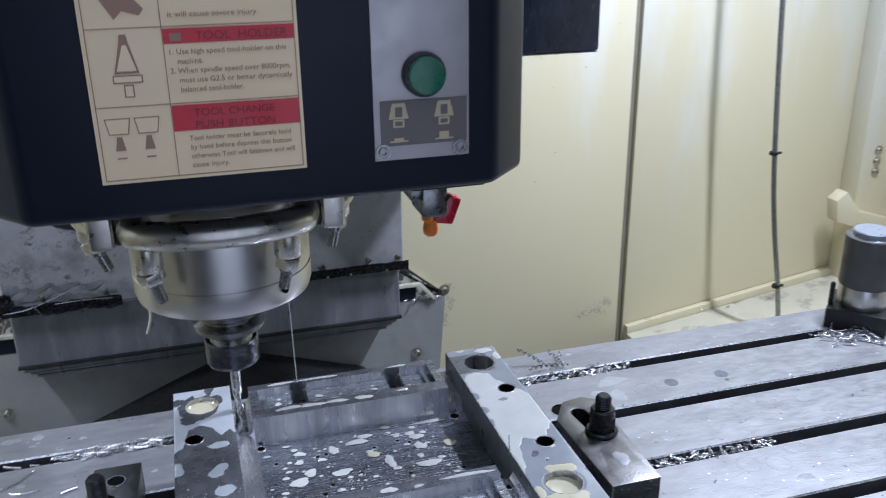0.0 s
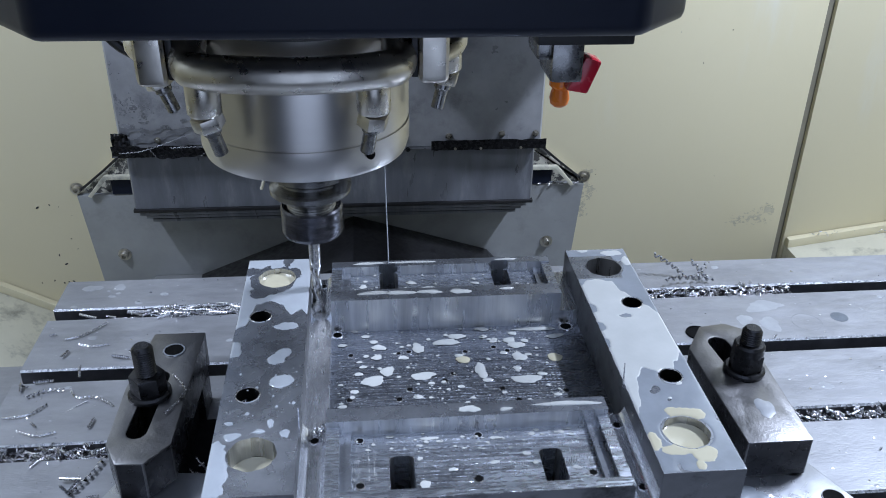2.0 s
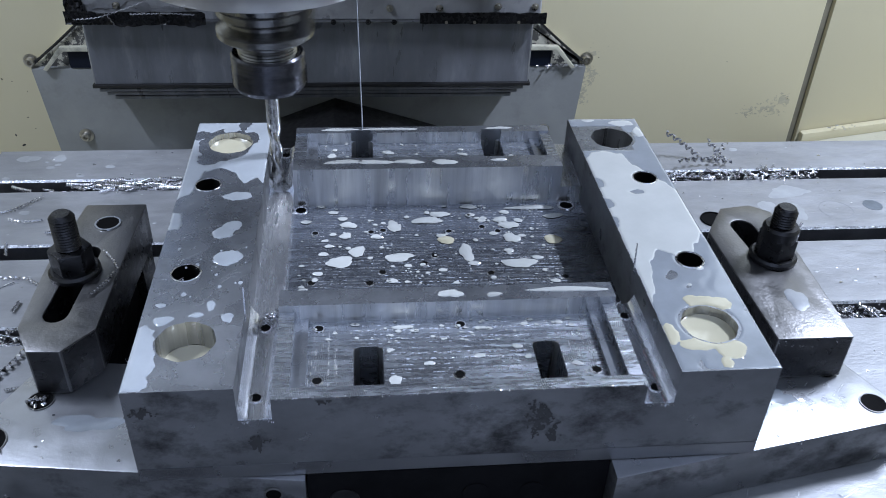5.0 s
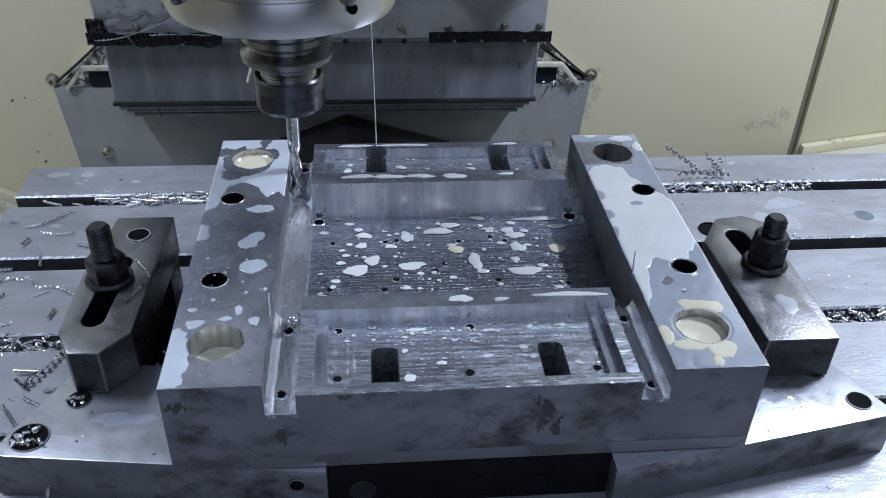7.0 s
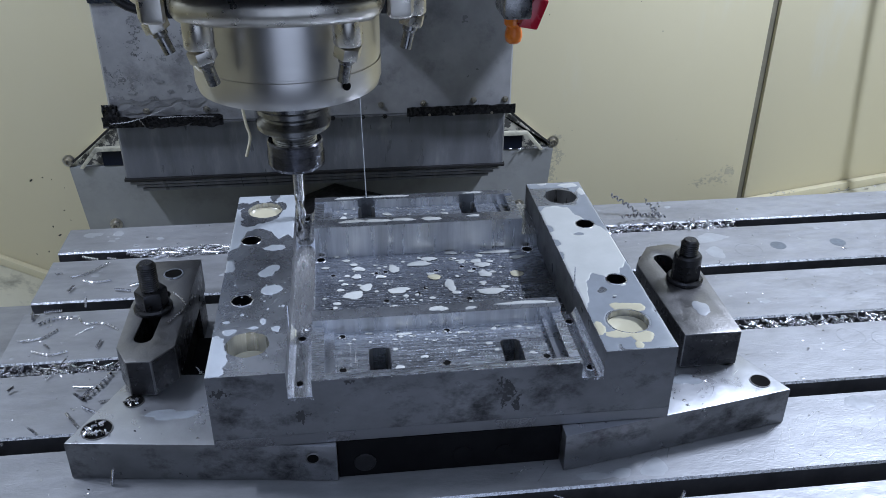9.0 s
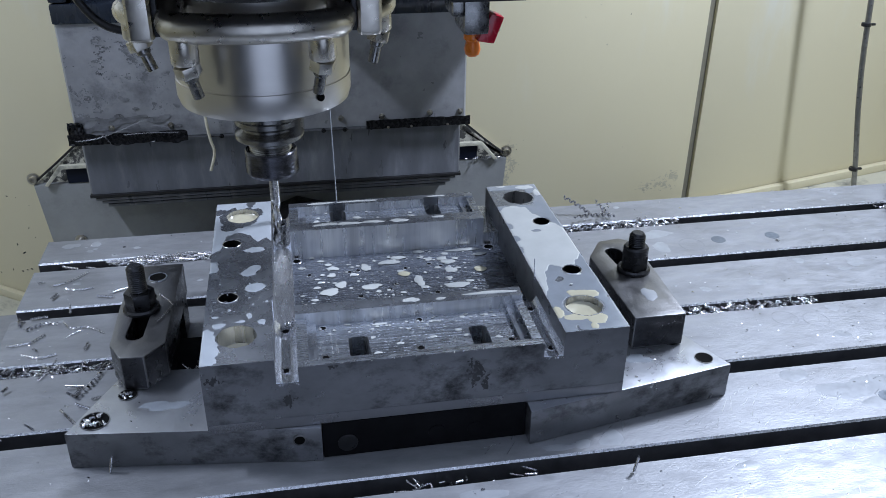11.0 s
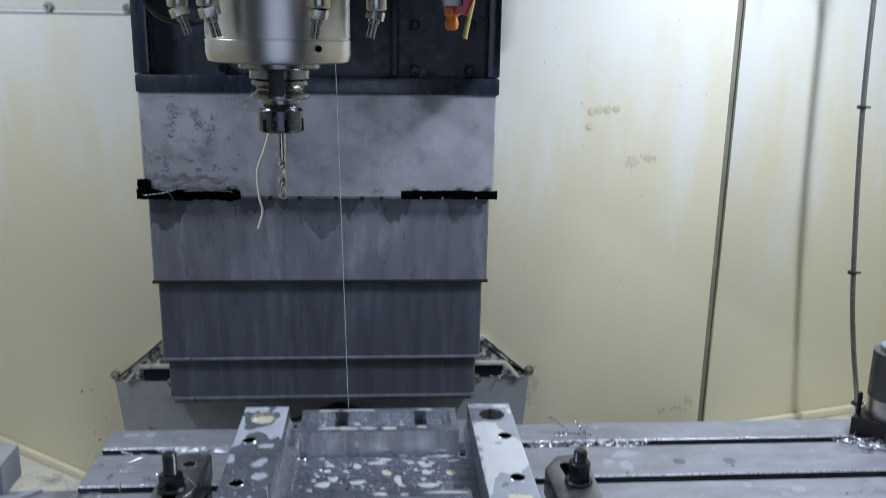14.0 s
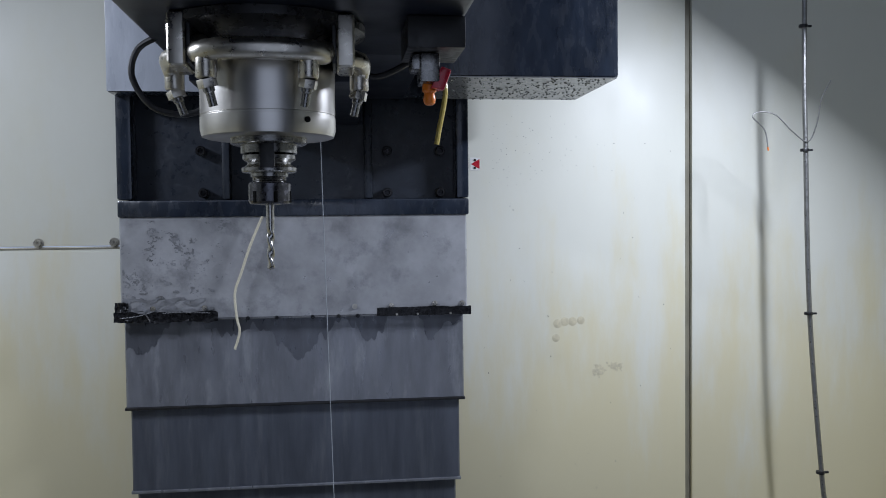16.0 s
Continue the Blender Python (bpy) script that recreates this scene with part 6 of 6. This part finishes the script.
swarf("swarf_heap", "silver swarf in the front T-slot", lambda b: heap(b, -0.02, 0.10, -0.043, -0.014, 14, 0.005, 0.008, 1.1))
swarf("swarf_heap", "silver swarf between clamp and plate", lambda b: heap(b, -0.205, -0.182, 0.125, 0.005, 26, 0.012, 0.008, 1.0))
swarf("swarf_heap", "silver swarf lying round the tool setter base", lambda b: [heap(b, 0.70, 0.80, 0.352, 0.002, 60, 0.010, 0.006, 1.2), heap(b, 0.69, 0.72, 0.372, -0.004, 20, 0.006, 0.006, 1.0)])
swarf("swarf_heap", "fine chips caught in the bored holes of the riser bar", lambda b: [heap(b, -0.277, -0.259, 0.032, ZP + 0.0003, 16, 0.004, 0.002, 0.4), heap(b, -0.25, -0.242, 0.064, ZP + 0.0003, 7, 0.002, 0.002, 0.3)])
swarf("swarf_heap", "fine chips strewn on the shroud ledges", lambda b: heap(b, 0.25, 0.33, 1.026, -0.166, 18, 0.003, 0.003, 0.5))
swarf("swarf_heap", "chips scattered over the cream ledges", lambda b: [heap(b, -0.95, -0.60, 0.80, -0.447, 26, 0.12, 0.001, 0.5), heap(b, 0.80, 1.2, 1.03, -0.29, 22, 0.004, 0.003, 0.5)])
swarf("swarf_heap", "tangled silver swarf strewn beside the clamp", lambda b: [heap(b, -0.388, -0.285, 0.112, 0.001, 7, 0.02, 0.002, 1.5), heap(b, -0.385, -0.30, 0.235, 0.001, 3, 0.03, 0.002, 1.2)])
# single curls
CURLS = ((-0.362, 0.300, 1.2, 4, 0.0022), (-0.376, 0.262, 0.1, 5, 0.0024), (-0.355, 0.200, 2.4, 4, 0.0016), (-0.345, 0.150, 1.0, 5, 0.0018), (-0.385, 0.340, 0.1, 4, 0.0014), (-0.300, 0.305, 0.5, 6, 0.0022), (-0.290, 0.112, 0.2, 4, 0.0016), (-0.310, 0.195, 1.4, 5, 0.0018),
         (-0.315, 0.300, -0.2, 7, 0.0020), (0.340, 0.285, 0.8, 4, 0.0014), (0.36, 0.118, 0.8, 3, 0.0012), (0.50, 0.30, 2.0, 4, 0.0012), (0.62, 0.22, 0.4, 3, 0.0012), (-0.17, 0.42, 0.3, 3, 0.0012), (-0.17, -0.02, 0.1, 10, 0.0012), (-0.110, 0.005, 0.4, 8, 0.0010))


STRANDS = (([(-0.368, 0.331), (-0.351, 0.338), (-0.333, 0.359)], 0.0012), ([(-0.377, 0.240), (-0.361, 0.250), (-0.345, 0.249)], 0.0016), ([(-0.340, 0.251), (-0.331, 0.238), (-0.314, 0.237), (-0.296, 0.224)], 0.0014), ([(-0.385, 0.213), (-0.366, 0.217), (-0.354, 0.231)], 0.0013),
           ([(-0.286, 0.157), (-0.293, 0.136), (-0.304, 0.115)], 0.0021), ([(-0.352, 0.322), (-0.338, 0.318), (-0.322, 0.320)], 0.0012), ([(-0.370, 0.196), (-0.352, 0.188), (-0.336, 0.192)], 0.0013), ([(0.712, 0.368), (0.722, 0.350), (0.742, 0.338), (0.760, 0.318), (0.79, 0.312)], 0.0024), ([(0.722, 0.366), (0.745, 0.352), (0.772, 0.345)], 0.0020))
for pts, r in STRANDS:
    c = thing("swarf_strand", (pts[0][0], pts[0][1], 0), "long twisted silver strand of drill swarf on the table", "swarf", "loose strands")
    part("ribbon", strand([(x, y, r + 0.0003) for x, y in pts], r, r * 2.6, r * 1.0), CHIP, c, sharp=60)
for pts in ([(-0.226, 0.172), (-0.217, 0.160), (-0.212, 0.150)], [(-0.224, 0.122), (-0.216, 0.137), (-0.2135, 0.146)]):
    c = thing("swarf_strand", (*pts[0], 0.0703), "short twisted swarf lying on the clamp strap", "swarf", "loose strands")
    part("ribbon", strand([(x, y, 0.0717) for x, y in pts], 0.0011, 0.003, 0.0012), CHIP, c, sharp=60)
RINGSTAIN = mat("dried_ring", (0.20, 0.205, 0.215), 0.5, metal=0.3, var=0.3, scale=60, bump=0.0)
# dried rings on the table
for x, y, r in ((0.414, 0.136, 0.014), (0.446, 0.128, 0.014), (0.388, 0.312, 0.016)):
    c = thing("coolant_ring_stain", (x, y, 0), "faint dried coolant ring on the table", "stain", "dried rings")
    part("ring", lathe([(r, 0.00004), (r - 0.0003, 0.0001), (r - 0.0009, 0.0001), (r - 0.0011, 0.00004)], (x, y, 0), 40, caps=False), RINGSTAIN, c)
for i, (x, y, a, n, r) in enumerate(CURLS):
    r *= 0.75
    n = int(n * 1.6)
    z = r + 0.0004
    if i >= 14:
        x, y, z = (-0.145, 0.006, ZP + r) if i == 14 else (-0.118, 0.004, ZP + r)
    c = thing("swarf_curl", (x, y, z - r), "single silver curl of drill swarf", "swarf", "loose curls")
    part("ribbon", curl((x, y, z), r, r * 1.15, n, a, 0.02, r * 0.62, None, 9, 0, rnd.uniform(-8, 8)), CHIP, c, sharp=60)
sp = thing("swarf_spring", (0.28, 0.41, 0.0), "springy silver swarf standing up from the table", "swarf")
for dx, tl, hd, n in ((0, 0.9, 2.5, 9), (0.012, 0.5, 0.6, 6), (0.024, 1.0, 2.2, 6), (0.03, 0.15, 2.9, 12)):
    part("ribbon", curl((0.288 + dx, 0.408 - dx * 0.4, 0.004), 0.0030, 0.0075, n * 0.6, hd, tl * 0.6, 0.0024, None, 9, 0, 6), CHIP, sp, sharp=60)
for x, y in ((0.166, -0.062), (-0.258, 0.010)):
    c = thing("swarf_curl", (x, y, 0), "short curl of swarf standing on end", "swarf", "loose curls")
    part("ribbon", curl((x, y, 0.001), 0.0014, 0.0016, 9, 0.3, 1.35, 0.0014, None, 8), CHIP, c, sharp=60)


# ---- motion ----
def lift(t):
    """How far the head has risen."""
    if t < 12.78:
        return 0.060 * min(1, max(0, (t - 12.08) / 0.34))
    if t > 14.88:
        return 0.521 - 0.0231 * max(0, 1 - (t - 14.88) / 0.2216) ** 2
    return 0.060 + 0.2085 * (t - 12.78)


def motions():
    times = [0, 12.0] + [round(12.1 + 0.1 * k, 2) for k in range(32)] + [16]

    def raise_thing(ob, height):
        x, y, z = ORIGIN[ob.name]
        walk(ob, [(t, pose(x, y, z + height(t))) for t in times])
    raise_thing(HEAD, lift)
    wiper = -0.056
    first = lambda t: max(0, wiper + lift(t) - 0.181 + 0.168)
    second = lambda t: max(0, -0.168 + first(t) - 0.172 + 0.178)
    third = lambda t: max(0, -0.178 + second(t) - 0.158 + 0.188)
    for ob, f in ((cover_1, first), (cover_2, second), (cover_3, third)):
        raise_thing(ob, f)
    for i, ob in enumerate(streams, -1):
        x, y, z = ORIGIN[ob.name]
        up = (i + 1) / (len(streams) - 1)
        walk(ob, [(t, pose(x + LEAN[0] * lift(t) * (1 - up), y + LEAN[1] * lift(t) * (1 - up), z + lift(t) * up)) for t in times])
    # the tool turns until it stops above the plate
    x, y, z = ORIGIN[TOOL.name]
    # degrees for each thirtieth of a second
    speed = lambda t: 84 if t < 12.5 else max(0, 84 - 190 * (t - 12.5))
    angle = sum(speed(k / 30) for k in range(481))
    rows = []
    for k in range(481):
        rows.append((k / 30, pose(x, y, z + lift(k / 30), 0, 0, angle)))
        angle -= speed(k / 30)
    walk(TOOL, rows)


motions()
